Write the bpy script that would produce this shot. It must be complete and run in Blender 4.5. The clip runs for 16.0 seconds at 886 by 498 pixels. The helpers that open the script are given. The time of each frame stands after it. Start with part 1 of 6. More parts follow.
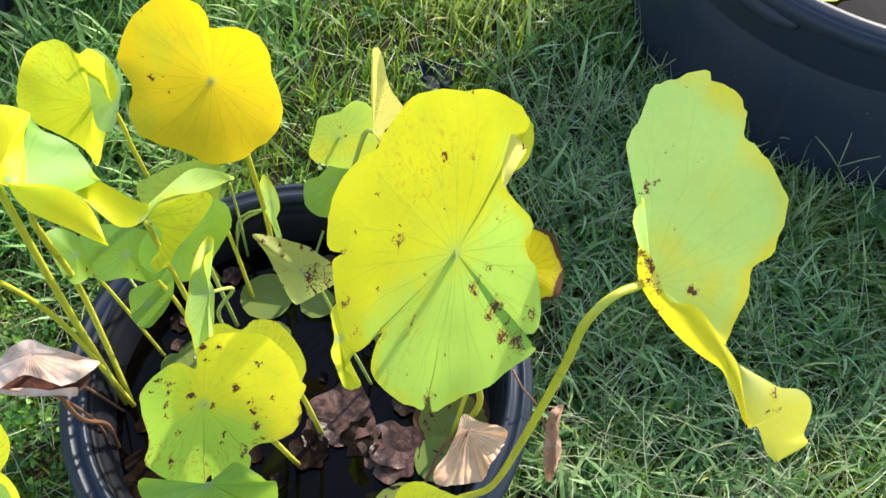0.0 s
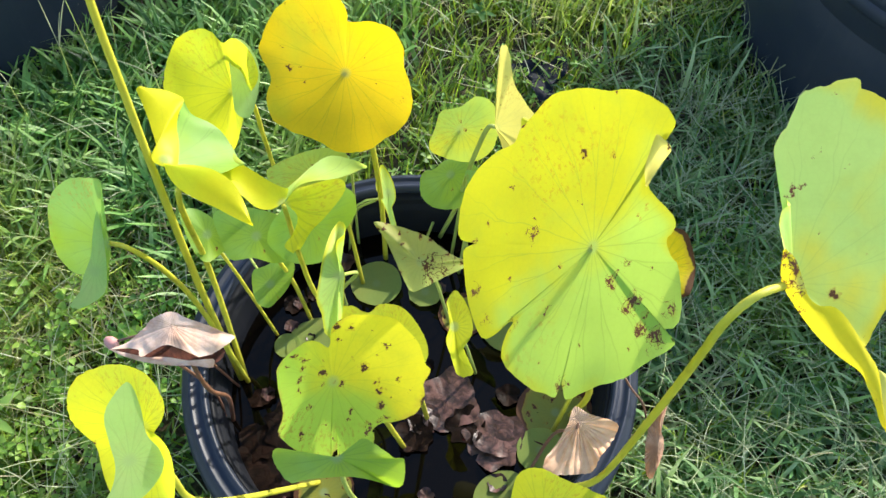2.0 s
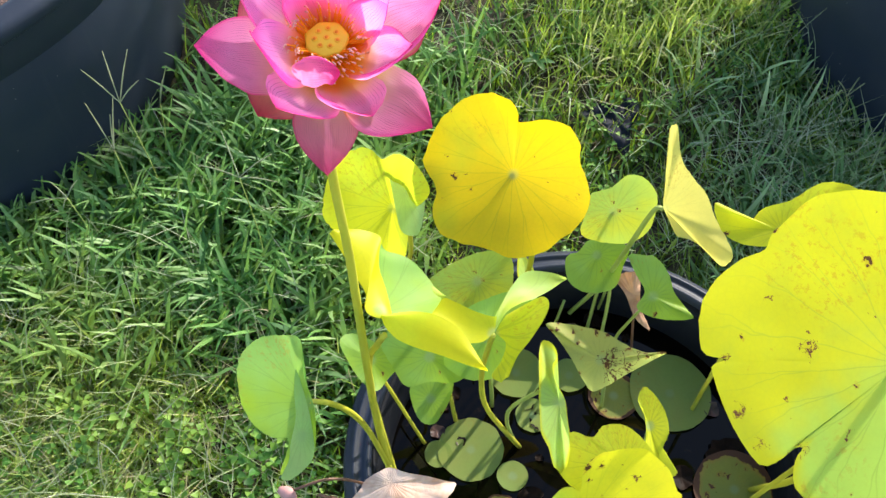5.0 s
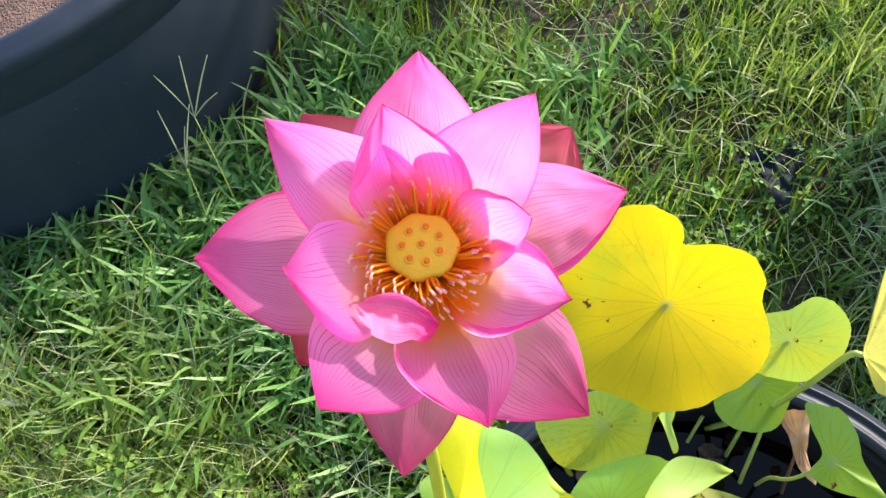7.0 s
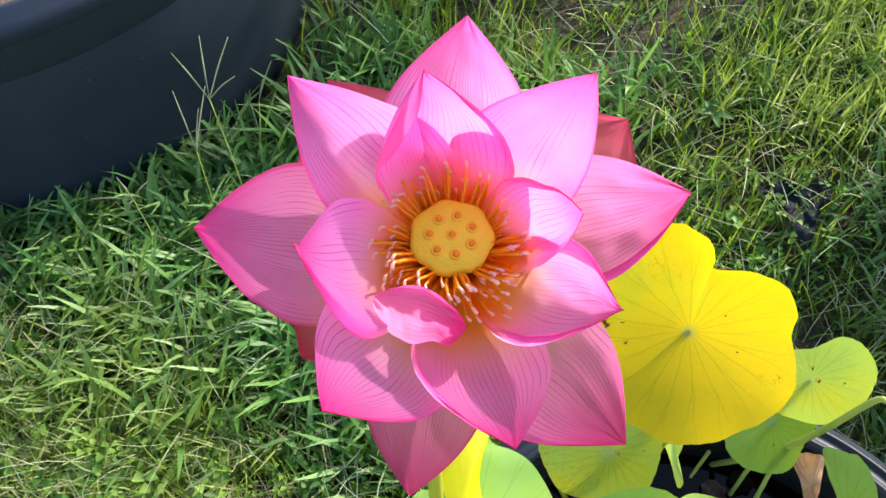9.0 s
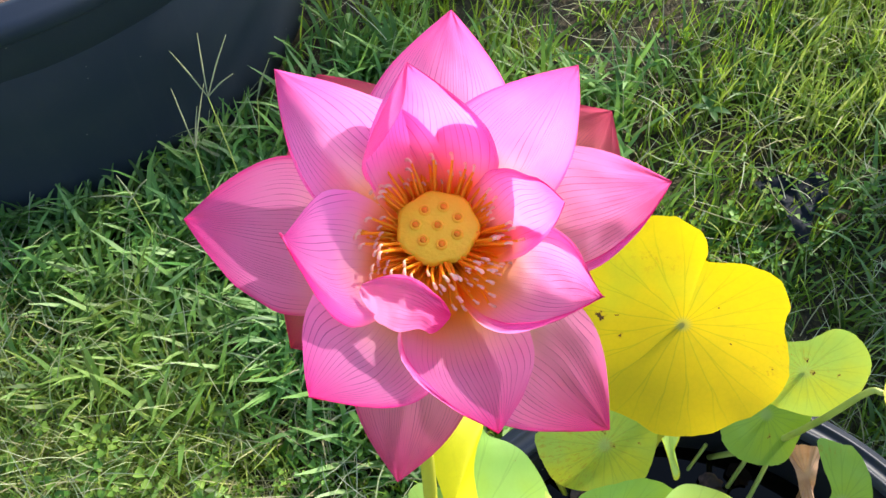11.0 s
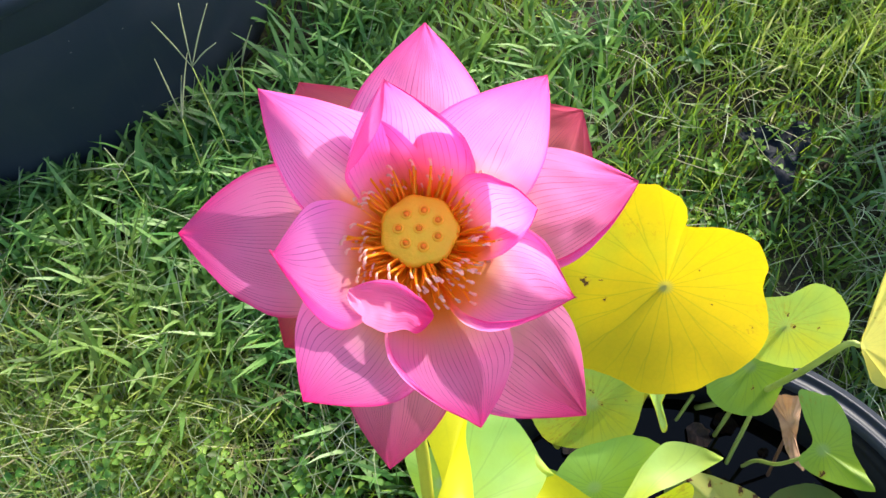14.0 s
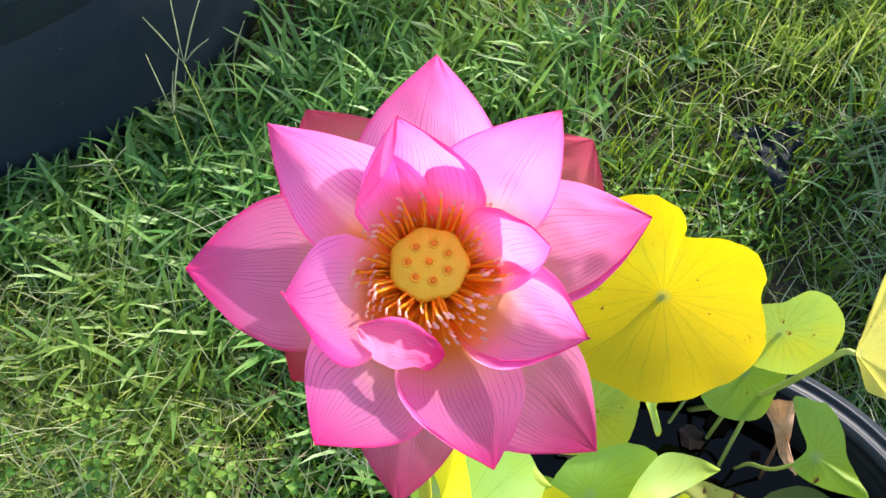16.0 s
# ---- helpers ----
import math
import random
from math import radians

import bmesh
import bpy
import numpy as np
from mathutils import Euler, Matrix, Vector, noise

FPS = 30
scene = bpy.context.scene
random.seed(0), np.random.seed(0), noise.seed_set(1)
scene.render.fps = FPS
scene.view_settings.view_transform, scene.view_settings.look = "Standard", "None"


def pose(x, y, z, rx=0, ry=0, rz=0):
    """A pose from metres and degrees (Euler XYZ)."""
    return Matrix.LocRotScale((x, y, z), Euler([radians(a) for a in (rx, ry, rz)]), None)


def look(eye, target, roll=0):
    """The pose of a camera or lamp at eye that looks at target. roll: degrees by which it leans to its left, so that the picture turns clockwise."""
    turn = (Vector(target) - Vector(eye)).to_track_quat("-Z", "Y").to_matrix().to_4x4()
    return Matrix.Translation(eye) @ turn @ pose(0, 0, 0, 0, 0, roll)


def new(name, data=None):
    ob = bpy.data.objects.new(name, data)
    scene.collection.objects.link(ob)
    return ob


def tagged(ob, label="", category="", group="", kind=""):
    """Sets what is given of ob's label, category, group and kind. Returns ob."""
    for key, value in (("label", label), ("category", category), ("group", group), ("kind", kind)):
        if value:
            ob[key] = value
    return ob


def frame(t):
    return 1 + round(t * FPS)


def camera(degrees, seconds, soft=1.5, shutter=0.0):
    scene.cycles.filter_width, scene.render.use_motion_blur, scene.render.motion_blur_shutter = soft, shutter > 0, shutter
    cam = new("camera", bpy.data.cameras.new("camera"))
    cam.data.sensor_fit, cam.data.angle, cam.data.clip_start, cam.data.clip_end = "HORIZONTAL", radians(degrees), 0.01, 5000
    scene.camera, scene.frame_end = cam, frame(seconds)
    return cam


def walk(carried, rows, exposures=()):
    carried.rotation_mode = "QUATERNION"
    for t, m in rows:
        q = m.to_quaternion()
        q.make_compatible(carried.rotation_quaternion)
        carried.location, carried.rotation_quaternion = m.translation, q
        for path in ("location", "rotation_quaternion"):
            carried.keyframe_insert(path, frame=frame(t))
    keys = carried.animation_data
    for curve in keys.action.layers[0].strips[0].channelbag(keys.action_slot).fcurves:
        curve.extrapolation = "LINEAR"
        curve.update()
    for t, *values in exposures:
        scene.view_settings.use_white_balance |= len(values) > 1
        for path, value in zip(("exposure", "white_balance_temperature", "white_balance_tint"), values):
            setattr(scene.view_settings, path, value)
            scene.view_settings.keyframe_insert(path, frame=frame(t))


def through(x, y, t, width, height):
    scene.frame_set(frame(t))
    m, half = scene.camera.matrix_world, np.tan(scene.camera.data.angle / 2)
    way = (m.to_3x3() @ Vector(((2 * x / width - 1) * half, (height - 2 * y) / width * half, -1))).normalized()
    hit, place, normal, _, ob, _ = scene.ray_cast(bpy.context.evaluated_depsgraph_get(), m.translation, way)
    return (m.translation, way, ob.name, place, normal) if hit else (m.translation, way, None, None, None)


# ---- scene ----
cam = camera(50.5, 16.0)
PATH = [
    (0, (0.138, 0.043, 1.484), (-0.008, 1.088, -0.215), 3.8),
    (0.5, (0.121, 0.045, 1.493), (-0.048, 1.094, -0.201), 4.2),
    (1, (0.103, 0.031, 1.494), (-0.096, 1.072, -0.202), 3.6),
    (1.5, (0.085, 0.017, 1.501), (-0.151, 1.045, -0.199), 2.3),
    (2, (0.08, 0.008, 1.506), (-0.203, 1.015, -0.199), -0.2),
    (2.5, (0.048, -0.019, 1.523), (-0.242, 0.978, -0.186), -1.5),
    (3, (-0.019, -0.03, 1.529), (-0.297, 0.956, -0.189), -2.7),
    (3.5, (-0.116, -0.029, 1.516), (-0.354, 0.964, -0.203), -2.8),
    (4, (-0.195, -0.027, 1.52), (-0.38, 0.97, -0.204), -1.9),
    (4.5, (-0.216, 0.01, 1.533), (-0.372, 1.021, -0.185), -1.5),
    (5, (-0.229, 0.096, 1.504), (-0.399, 1.134, -0.197), -1.7),
    (5.2, (-0.235, 0.15, 1.509), (-0.43, 1.169, -0.202), -3.2),
    (7.3, (-0.328, 0.364, 1.347), (-0.696, 1.278, -0.394), -6.7),
    (7.5, (-0.343, 0.362, 1.341), (-0.691, 1.286, -0.398), -4.8),
    (8, (-0.321, 0.373, 1.336), (-0.694, 1.295, -0.4), -4.9),
    (8.5, (-0.315, 0.372, 1.331), (-0.69, 1.302, -0.399), -3.8),
    (9, (-0.316, 0.373, 1.325), (-0.686, 1.309, -0.403), -2.6),
    (9.2, (-0.306, 0.374, 1.324), (-0.704, 1.318, -0.394), -3.8),
    (11.3, (-0.309, 0.368, 1.329), (-0.679, 1.298, -0.402), -3.2),
    (11.5, (-0.303, 0.367, 1.329), (-0.683, 1.306, -0.396), -3.7),
    (12, (-0.311, 0.37, 1.342), (-0.674, 1.287, -0.398), -3.5),
    (12.5, (-0.315, 0.381, 1.365), (-0.668, 1.266, -0.393), -4.1),
    (13, (-0.317, 0.401, 1.371), (-0.659, 1.248, -0.408), -4.7),
    (13.5, (-0.322, 0.394, 1.366), (-0.638, 1.225, -0.425), -3.6),
    (14, (-0.307, 0.379, 1.354), (-0.635, 1.223, -0.43), -4.5),
    (14.5, (-0.318, 0.388, 1.355), (-0.625, 1.219, -0.439), -3.2),
    (15, (-0.316, 0.389, 1.355), (-0.623, 1.224, -0.436), -3.1),
    (15.5, (-0.308, 0.381, 1.355), (-0.63, 1.234, -0.424), -4.1),
    (16, (-0.32, 0.393, 1.358), (-0.616, 1.222, -0.438), -2.8),
]
walk(cam, [(t, look(eye, target, roll)) for t, eye, target, roll in PATH], [(0, 1.33), (5.2, 1.34), (7.5, 1.32), (9.0, 1.22), (11.5, 1.19), (16, 1.24)])

# ---- light ----
SUN = Vector((0.42, 0.78, 0.47)).normalized()
world = bpy.data.worlds.new("sky")
scene.world = world
world.use_nodes = True
wn = world.node_tree.nodes
sky = wn.new("ShaderNodeTexSky")
sky.sky_type, sky.sun_disc = "NISHITA", False
sky.sun_elevation = math.asin(SUN.z)
sky.sun_rotation = math.atan2(SUN.x, SUN.y)
wn["Background"].inputs[1].default_value = 0.18
world.node_tree.links.new(sky.outputs[0], wn["Background"].inputs[0])
sun = new("sun", bpy.data.lights.new("sun", "SUN"))
sun.data.energy, sun.data.angle, sun.data.color = 3.5, radians(0.53), (1.0, 0.93, 0.82)
sun.matrix_world = look(SUN * 20, (0, 0, 0))


# ---- materials ----
class Nodes:
    """A short way to write node trees."""

    def __init__(self, name):
        self.mat = bpy.data.materials.new(name)
        self.mat.use_nodes = True
        self.tree = self.mat.node_tree
        self.out = self.tree.nodes["Material Output"]
        self.bsdf = self.tree.nodes["Principled BSDF"]

    def put(self, value, socket):
        if isinstance(value, bpy.types.NodeSocket):
            self.tree.links.new(value, socket)
        elif isinstance(value, tuple) and len(value) == 3 and socket.type == "RGBA":
            socket.default_value = (*value, 1)
        else:
            socket.default_value = value

    def node(self, kind, out=0, settings=None, **ins):
        n = self.tree.nodes.new("ShaderNode" + kind)
        for k, v in (settings or {}).items():
            setattr(n, k, v)
        for k, v in ins.items():
            self.put(v, n.inputs[int(k[1:]) if k[0] == "i" and k[1:].isdigit() else k.replace("_", " ")])
        return n.outputs[out]

    def math(self, op, a, b=0.0, c=0.0):
        return self.node("Math", settings={"operation": op}, i0=a, i1=b, i2=c)

    def mix(self, f, a, b):
        return self.node("Mix", out=2, settings={"data_type": "RGBA"}, i0=f, i6=a, i7=b)

    def noise(self, vec, scale, detail=3.0, rough=0.5, distort=0.0):
        return self.node("TexNoise", Vector=vec, Scale=scale, Detail=detail, Roughness=rough, Distortion=distort)

    def step(self, v, a, b, lo=0.0, hi=1.0):
        return self.node("MapRange", settings={"interpolation_type": "SMOOTHSTEP"}, i0=v, i1=a, i2=b, i3=lo, i4=hi)

    def coord(self, which="Object"):
        n = self.tree.nodes.new("ShaderNodeTexCoord")
        return n.outputs[which]

    def bump(self, height, strength=0.3, distance=0.002):
        return self.node("Bump", Strength=strength, Distance=distance, Height=height)

    def surface(self, **ins):
        for k, v in ins.items():
            self.put(v, self.bsdf.inputs[k.replace("_", " ")])
        return self.mat

    def sheer(self, colour, glow, amount, normal=None):
        """Thin living tissue: the surface as it is, with light that comes through from behind."""
        t = self.tree.nodes.new("ShaderNodeBsdfTranslucent")
        self.put(glow, t.inputs["Color"])
        if normal is not None:
            self.put(normal, t.inputs["Normal"])
        m = self.tree.nodes.new("ShaderNodeMixShader")
        self.put(amount, m.inputs[0])
        self.tree.links.new(self.bsdf.outputs[0], m.inputs[1])
        self.tree.links.new(t.outputs[0], m.inputs[2])
        self.tree.links.new(m.outputs[0], self.out.inputs["Surface"])
        return self.mat


def leaf_material(name, green, yellow, yellowing=0.5, spots=0.2, brown=0.0, seed=0.0, slope=(0.0, 0.0), margin=0.0, torn_at=0.9, rust=0.45, veins=0.55, shine=1.0, wax=0.35, marks=()):
    """Lotus leaf: waxy, veins that run out from the middle, yellowing in patches, brown specks."""
    n = Nodes(name)
    co = n.coord()
    xyz = n.tree.nodes.new("ShaderNodeSeparateXYZ")
    n.put(co, xyz.inputs[0])
    x, y = xyz.outputs[0], xyz.outputs[1]
    shift = n.node("VectorMath", settings={"operation": "ADD"}, i0=co, i1=(seed, seed * 0.7, 0.0))
    wob = n.noise(shift, 13.0, 3.0)
    ang = n.math("ADD", n.math("ARCTAN2", y, x), n.math("MULTIPLY", n.math("SUBTRACT", wob, 0.5), 0.26))
    rad = n.math("SQRT", n.math("ADD", n.math("MULTIPLY", x, x), n.math("MULTIPLY", y, y)))
    uv = n.tree.nodes.new("ShaderNodeSeparateXYZ")
    n.put(n.coord("UV"), uv.inputs[0])
    turn = n.math("ADD", n.math("MULTIPLY", ang, 20 / 6.2832), 20.0)
    u = n.math("SUBTRACT", n.math("FRACT", turn), 0.5)
    own = n.node("TexWhiteNoise", settings={"noise_dimensions": "1D"}, W=n.math("ADD", n.math("FLOOR", turn), seed))
    fork = n.math("MAXIMUM", n.math("SUBTRACT", uv.outputs[1], n.math("ADD", 0.30, n.math("MULTIPLY", own, 0.35))), 0.0)
    gap = n.math("ABSOLUTE", n.math("SUBTRACT", n.math("ABSOLUTE", u), n.math("MULTIPLY", fork, 0.42)))
    gap = n.math("MULTIPLY", gap, n.math("MULTIPLY", rad, 0.314))
    vein = n.step(gap, 0.00015, 0.0008, 1.0, 0.0)
    vein = n.math("MULTIPLY", vein, n.step(uv.outputs[1], 0.55, 1.0, veins, veins * 0.35))
    quilt = n.step(gap, 0.0, 0.008)
    net = n.node("TexVoronoi", settings={"feature": "DISTANCE_TO_EDGE"}, Vector=shift, Scale=140.0)
    netline = n.step(net, 0.0, 0.12, 1.0, 0.0)
    drift = n.math("ADD", n.math("MULTIPLY", x, slope[0]), n.math("MULTIPLY", y, slope[1]))
    drift = n.math("ADD", drift, n.step(uv.outputs[1], 0.80, 1.05, 0.0, margin))
    patch = n.step(n.math("ADD", drift, n.noise(shift, 9.0, 3.0, 0.55)), 0.58 - 0.5 * yellowing, 0.90 - 0.5 * yellowing)
    base = n.mix(patch, green, yellow)
    fine = n.noise(shift, 260.0, 2.0)
    base = n.mix(n.math("MULTIPLY", fine, 0.25), base, tuple(c * 0.6 for c in green))
    base = n.mix(n.math("MULTIPLY", netline, 0.10), base, tuple(c * 0.55 for c in green))
    base = n.mix(n.math("MULTIPLY", vein, 0.30), base, tuple(c * 0.6 for c in green))
    boss = n.step(rad, 0.003, 0.009, 1.0, 0.0)
    base = n.mix(n.math("MULTIPLY", boss, 0.7), base, (0.34, 0.46, 0.22))
    glow = n.mix(patch, tuple(min(1, c * 1.4 * shine) for c in green), tuple(min(1, c * 1.06 * shine) for c in yellow))
    glow = n.mix(n.step(n.noise(shift, 30.0, 4.0, 0.6), 0.45, 0.75, 0.0, 0.22), glow, tuple(c * 0.75 for c in green))
    glow = n.mix(n.math("MULTIPLY", vein, 0.55), glow, tuple(c * 0.62 for c in green))
    if spots:
        cell = n.tree.nodes.new("ShaderNodeTexVoronoi")
        n.put(n.node("VectorMath", settings={"operation": "ADD"}, i0=shift,
                     i1=n.node("VectorMath", settings={"operation": "SCALE"}, i0=n.node("TexNoise", out=1, Vector=shift, Scale=210.0, Detail=2.0), Scale=0.013)), cell.inputs["Vector"])
        cell.inputs["Scale"].default_value = 78.0
        keep = n.math("LESS_THAN", n.node("TexWhiteNoise", settings={"noise_dimensions": "3D"}, Vector=cell.outputs["Position"]), spots)
        cluster = n.step(n.noise(shift, 16.0, 2.0), 0.30, 0.62, 0.55, 1.0)
        size = n.math("MULTIPLY", cluster, n.math("MULTIPLY", n.node("TexWhiteNoise", settings={"noise_dimensions": "3D"}, Vector=n.node("VectorMath", settings={"operation": "ADD"}, i0=cell.outputs["Position"], i1=(3.0, 1.0, 2.0))), 0.36))
        dot = n.math("MULTIPLY", keep, n.math("LESS_THAN", cell.outputs["Distance"], size))
        polar = n.node("CombineXYZ", X=n.math("MULTIPLY", ang, 5.0), Y=n.math("MULTIPLY", rad, 38.0), Z=seed)
        torn = n.math("MULTIPLY", n.math("GREATER_THAN", n.noise(polar, 2.2, 5.0, 0.7), 0.585), n.math("GREATER_THAN", n.noise(shift, 17.0, 3.0), torn_at))
        rusty = n.math("MULTIPLY", n.step(n.noise(polar, 3.4, 5.0, 0.75), 0.52, 0.62), n.step(n.noise(shift, 8.0, 2.0), 0.53, 0.66, 0.0, rust))
        crack = n.node("TexVoronoi", settings={"feature": "DISTANCE_TO_EDGE"}, Vector=n.node("VectorMath", settings={"operation": "ADD"}, i0=shift, i1=n.node("VectorMath", settings={"operation": "SCALE"}, i0=n.node("TexNoise", out=1, Vector=shift, Scale=140.0, Detail=3.0), Scale=0.014)), Scale=70.0)
        near = n.math("SUBTRACT", n.noise(shift, 17.0, 3.0), n.math("MULTIPLY", patch, 0.07))
        crack = n.math("MULTIPLY", n.math("LESS_THAN", crack, n.step(near, torn_at, torn_at + 0.12, 0.015, 0.060)), n.math("GREATER_THAN", near, torn_at))
        torn = n.math("MAXIMUM", crack, n.math("MULTIPLY", torn, n.math("GREATER_THAN", near, torn_at + 0.06)))
        halo = n.math("MULTIPLY", keep, n.step(cell.outputs["Distance"], size, n.math("ADD", n.math("MULTIPLY", size, 1.5), 0.04), 1.0, 0.0))
        halo = n.math("MAXIMUM", n.math("MULTIPLY", halo, 0.5), rusty)
        base = n.mix(halo, base, (0.42, 0.22, 0.03))
        glow = n.mix(halo, glow, (0.46, 0.20, 0.01))
        dot = n.math("MAXIMUM", dot, torn)
        base = n.mix(dot, base, (0.15, 0.065, 0.025))
        glow = n.mix(dot, glow, (0.06, 0.022, 0.006))
    if marks:
        # torn and withered places: (x, y, radius) in cm on the blade
        flat = n.node("CombineXYZ", X=x, Y=y, Z=0.0)
        flat = n.node("VectorMath", settings={"operation": "ADD"}, i0=flat, i1=n.node("VectorMath", settings={"operation": "SCALE"}, i0=n.node("VectorMath", settings={"operation": "SUBTRACT"}, i0=n.node("TexNoise", out=1, Vector=shift, Scale=75.0, Detail=4.0), i1=(0.5, 0.5, 0.5)), Scale=0.034))
        worst = None
        for mx, my, mr in marks:
            far = n.node("VectorMath", out=1, settings={"operation": "DISTANCE"}, i0=flat, i1=(mx / 100, my / 100, 0.0))
            one = n.step(far, 0.0, mr / 100, 1.0, 0.0)
            worst = one if worst is None else n.math("MAXIMUM", worst, one)
        web = n.node("TexVoronoi", settings={"feature": "DISTANCE_TO_EDGE"}, Vector=n.node("VectorMath", settings={"operation": "SCALE"}, i0=flat, Scale=1.0), Scale=150.0)
        lace = n.math("LESS_THAN", web, n.math("MULTIPLY", worst, 0.15))
        core = n.math("GREATER_THAN", n.math("ADD", worst, n.math("MULTIPLY", n.noise(shift, 170.0, 3.0), 0.9)), 1.28)
        scar = n.math("MAXIMUM", lace, core)
        scorch = n.step(worst, 0.0, 0.7, 0.0, 0.30)
        base = n.mix(scorch, base, (0.42, 0.26, 0.03))
        glow = n.mix(scorch, glow, (0.55, 0.28, 0.01))
        base = n.mix(scar, base, (0.20, 0.085, 0.045))
        glow = n.mix(scar, glow, (0.12, 0.040, 0.012))
    if brown:
        edge = n.math("ADD", uv.outputs[1], n.math("MULTIPLY", n.math("SUBTRACT", n.noise(shift, 18.0, 4.0, 0.6), 0.5), 0.75))
        dead = n.step(edge, 1.10 - 0.3 * brown, 1.14 - 0.3 * brown)
        rim = n.step(edge, 1.00 - 0.3 * brown, 1.10 - 0.3 * brown)
        base = n.mix(n.math("MULTIPLY", rim, 0.6), base, (0.50, 0.28, 0.05))
        base = n.mix(dead, base, (0.13, 0.055, 0.025))
        glow = n.mix(dead, glow, (0.05, 0.02, 0.008))
    relief = n.math("ADD", n.math("ADD", n.math("MULTIPLY", vein, -0.4), n.math("MULTIPLY", quilt, 0.45)), n.math("MULTIPLY", fine, 0.2))
    bump = n.bump(relief, 0.10, 0.0012)
    n.surface(Base_Color=base, Roughness=0.50, Normal=bump)
    n.bsdf.inputs["Specular IOR Level"].default_value = wax
    return n.sheer(base, glow, 0.54, bump)


PALE, LIME, YELLOW, GOLD = (0.46, 0.66, 0.16), (0.33, 0.50, 0.03), (0.64, 0.66, 0.018), (0.78, 0.61, 0.005)
M_yellow = leaf_material("leaf_yellow", (0.44, 0.46, 0.02), (0.80, 0.57, 0.005), 0.88, 0.09, seed=1.0, rust=0.75, veins=0.70, shine=0.90)
M_thin = leaf_material("leaf_thin_yellow", (0.66, 0.63, 0.16), (0.80, 0.70, 0.16), 0.8, 0.10, seed=1.6, veins=0.2)
# slope paints the leaf's lit side yellow and its shaded side green
M_spotted = leaf_material("leaf_spotted", (0.42, 0.60, 0.06), (0.80, 0.73, 0.02), 0.44, 0.50, 0.20, seed=2.0, slope=(5.0, 2.0), shine=1.15, veins=0.28,
                          marks=[(-1.9, 3.9, 0.72), (-5.4, -1.3, 0.43), (-2.5, -6.0, 0.65), (-0.3, -8.8, 1.08), (1.0, -6.7, 0.65), (-7.3, -1.4, 0.5), (-4.5, -8.1, 0.65), (0.9, -4.6, 0.36), (-0.1, -8.6, 0.86), (1.1, -6.8, 0.58), (6.6, 1.2, 0.4), (2.9, -6.5, 0.58), (5.7, -3.5, 0.36), (7.2, -5.0, 0.43)])
M_big = leaf_material("leaf_big", (0.42, 0.60, 0.09), (0.67, 0.65, 0.012), 0.40, 0.05, seed=3.3, slope=(-3.2, -0.6), torn_at=0.72, veins=0.80, shine=0.84, margin=0.22,
                      marks=[(-5.2, -6.3, 0.88), (-5.8, -5.3, 0.34), (-3.9, -14.8, 1.02), (-0.6, -14.5, 0.82), (-2.4, -9.9, 0.41), (-1.5, -10.7, 0.34), (4.1, 0.8, 1.02), (6.9, 1.9, 1.22), (3.5, 2.6, 0.68), (5.3, 5.0, 0.48), (9.5, 5.4, 1.02), (9.3, 2.1, 0.88), (10.9, 3.3, 1.5), (10.3, -7.6, 1.16), (2.0, -11.7, 0.82), (2.6, -7.0, 0.48), (-4.5, 0.1, 0.24), (-11.5, 5.8, 0.34), (-11.0, -6.3, 0.27), (-8.8, -13.9, 0.75)])
M_pale = leaf_material("leaf_pale", PALE, YELLOW, 0.20, 0.03, seed=4.0, margin=0.35, rust=0.15, veins=0.4)
M_tall = leaf_material("leaf_tall", (0.50, 0.74, 0.19), (0.80, 0.70, 0.03), 0.20, 0.03, seed=4.0, margin=0.25, rust=0.05, veins=0.25, slope=(1.1, -1.5), shine=1.15,
                       marks=[(3.6, 10.9, 0.45), (3.3, 10.0, 0.36), (1.0, 7.1, 0.53), (8.9, 12.2, 0.22), (2.5, 4.0, 0.2), (11.1, 2.3, 0.22), (5.1, -4.9, 0.27), (5.3, 8.3, 0.2), (4.9, 6.3, 0.09)])
M_fold = leaf_material("leaf_fold", YELLOW, (0.78, 0.66, 0.02), 0.9, 0.04, seed=4.6, rust=0.4, veins=0.1,
                       marks=[(-0.7, 2.2, 1.01), (-0.7, 0.9, 0.94), (-0.2, 1.4, 0.65), (-0.7, -0.0, 0.94), (-0.1, -1.3, 0.79), (0.2, -2.0, 0.58), (3.0, -2.6, 0.43)])
M_tail = leaf_material("leaf_tail", (0.72, 0.72, 0.26), (0.80, 0.72, 0.05), 0.30, 0.02, seed=4.9, rust=0.1, veins=0.15, slope=(-1.0, -2.0),
                       marks=[(7.7, -10.0, 0.58), (8.0, -11.0, 0.36), (6.9, -11.0, 0.25)])
M_lime = leaf_material("leaf_lime", (0.42, 0.56, 0.05), (0.70, 0.70, 0.02), 0.65, 0.05, seed=5.0, shine=1.12)
# yellow of light shining through lips and wings, put into the colour
M_lip = leaf_material("leaf_lip_backlit", (0.66, 0.72, 0.03), (0.80, 0.74, 0.012), 0.75, 0.03, seed=4.4, rust=0.1, veins=0.12, shine=0.98)
M_saddle = leaf_material("leaf_saddle", (0.34, 0.53, 0.10), (0.66, 0.66, 0.03), 0.60, 0.05, seed=5.6, shine=0.95)
M_green = leaf_material("leaf_green", (0.26, 0.46, 0.10), LIME, 0.45, 0.05, seed=6.0)
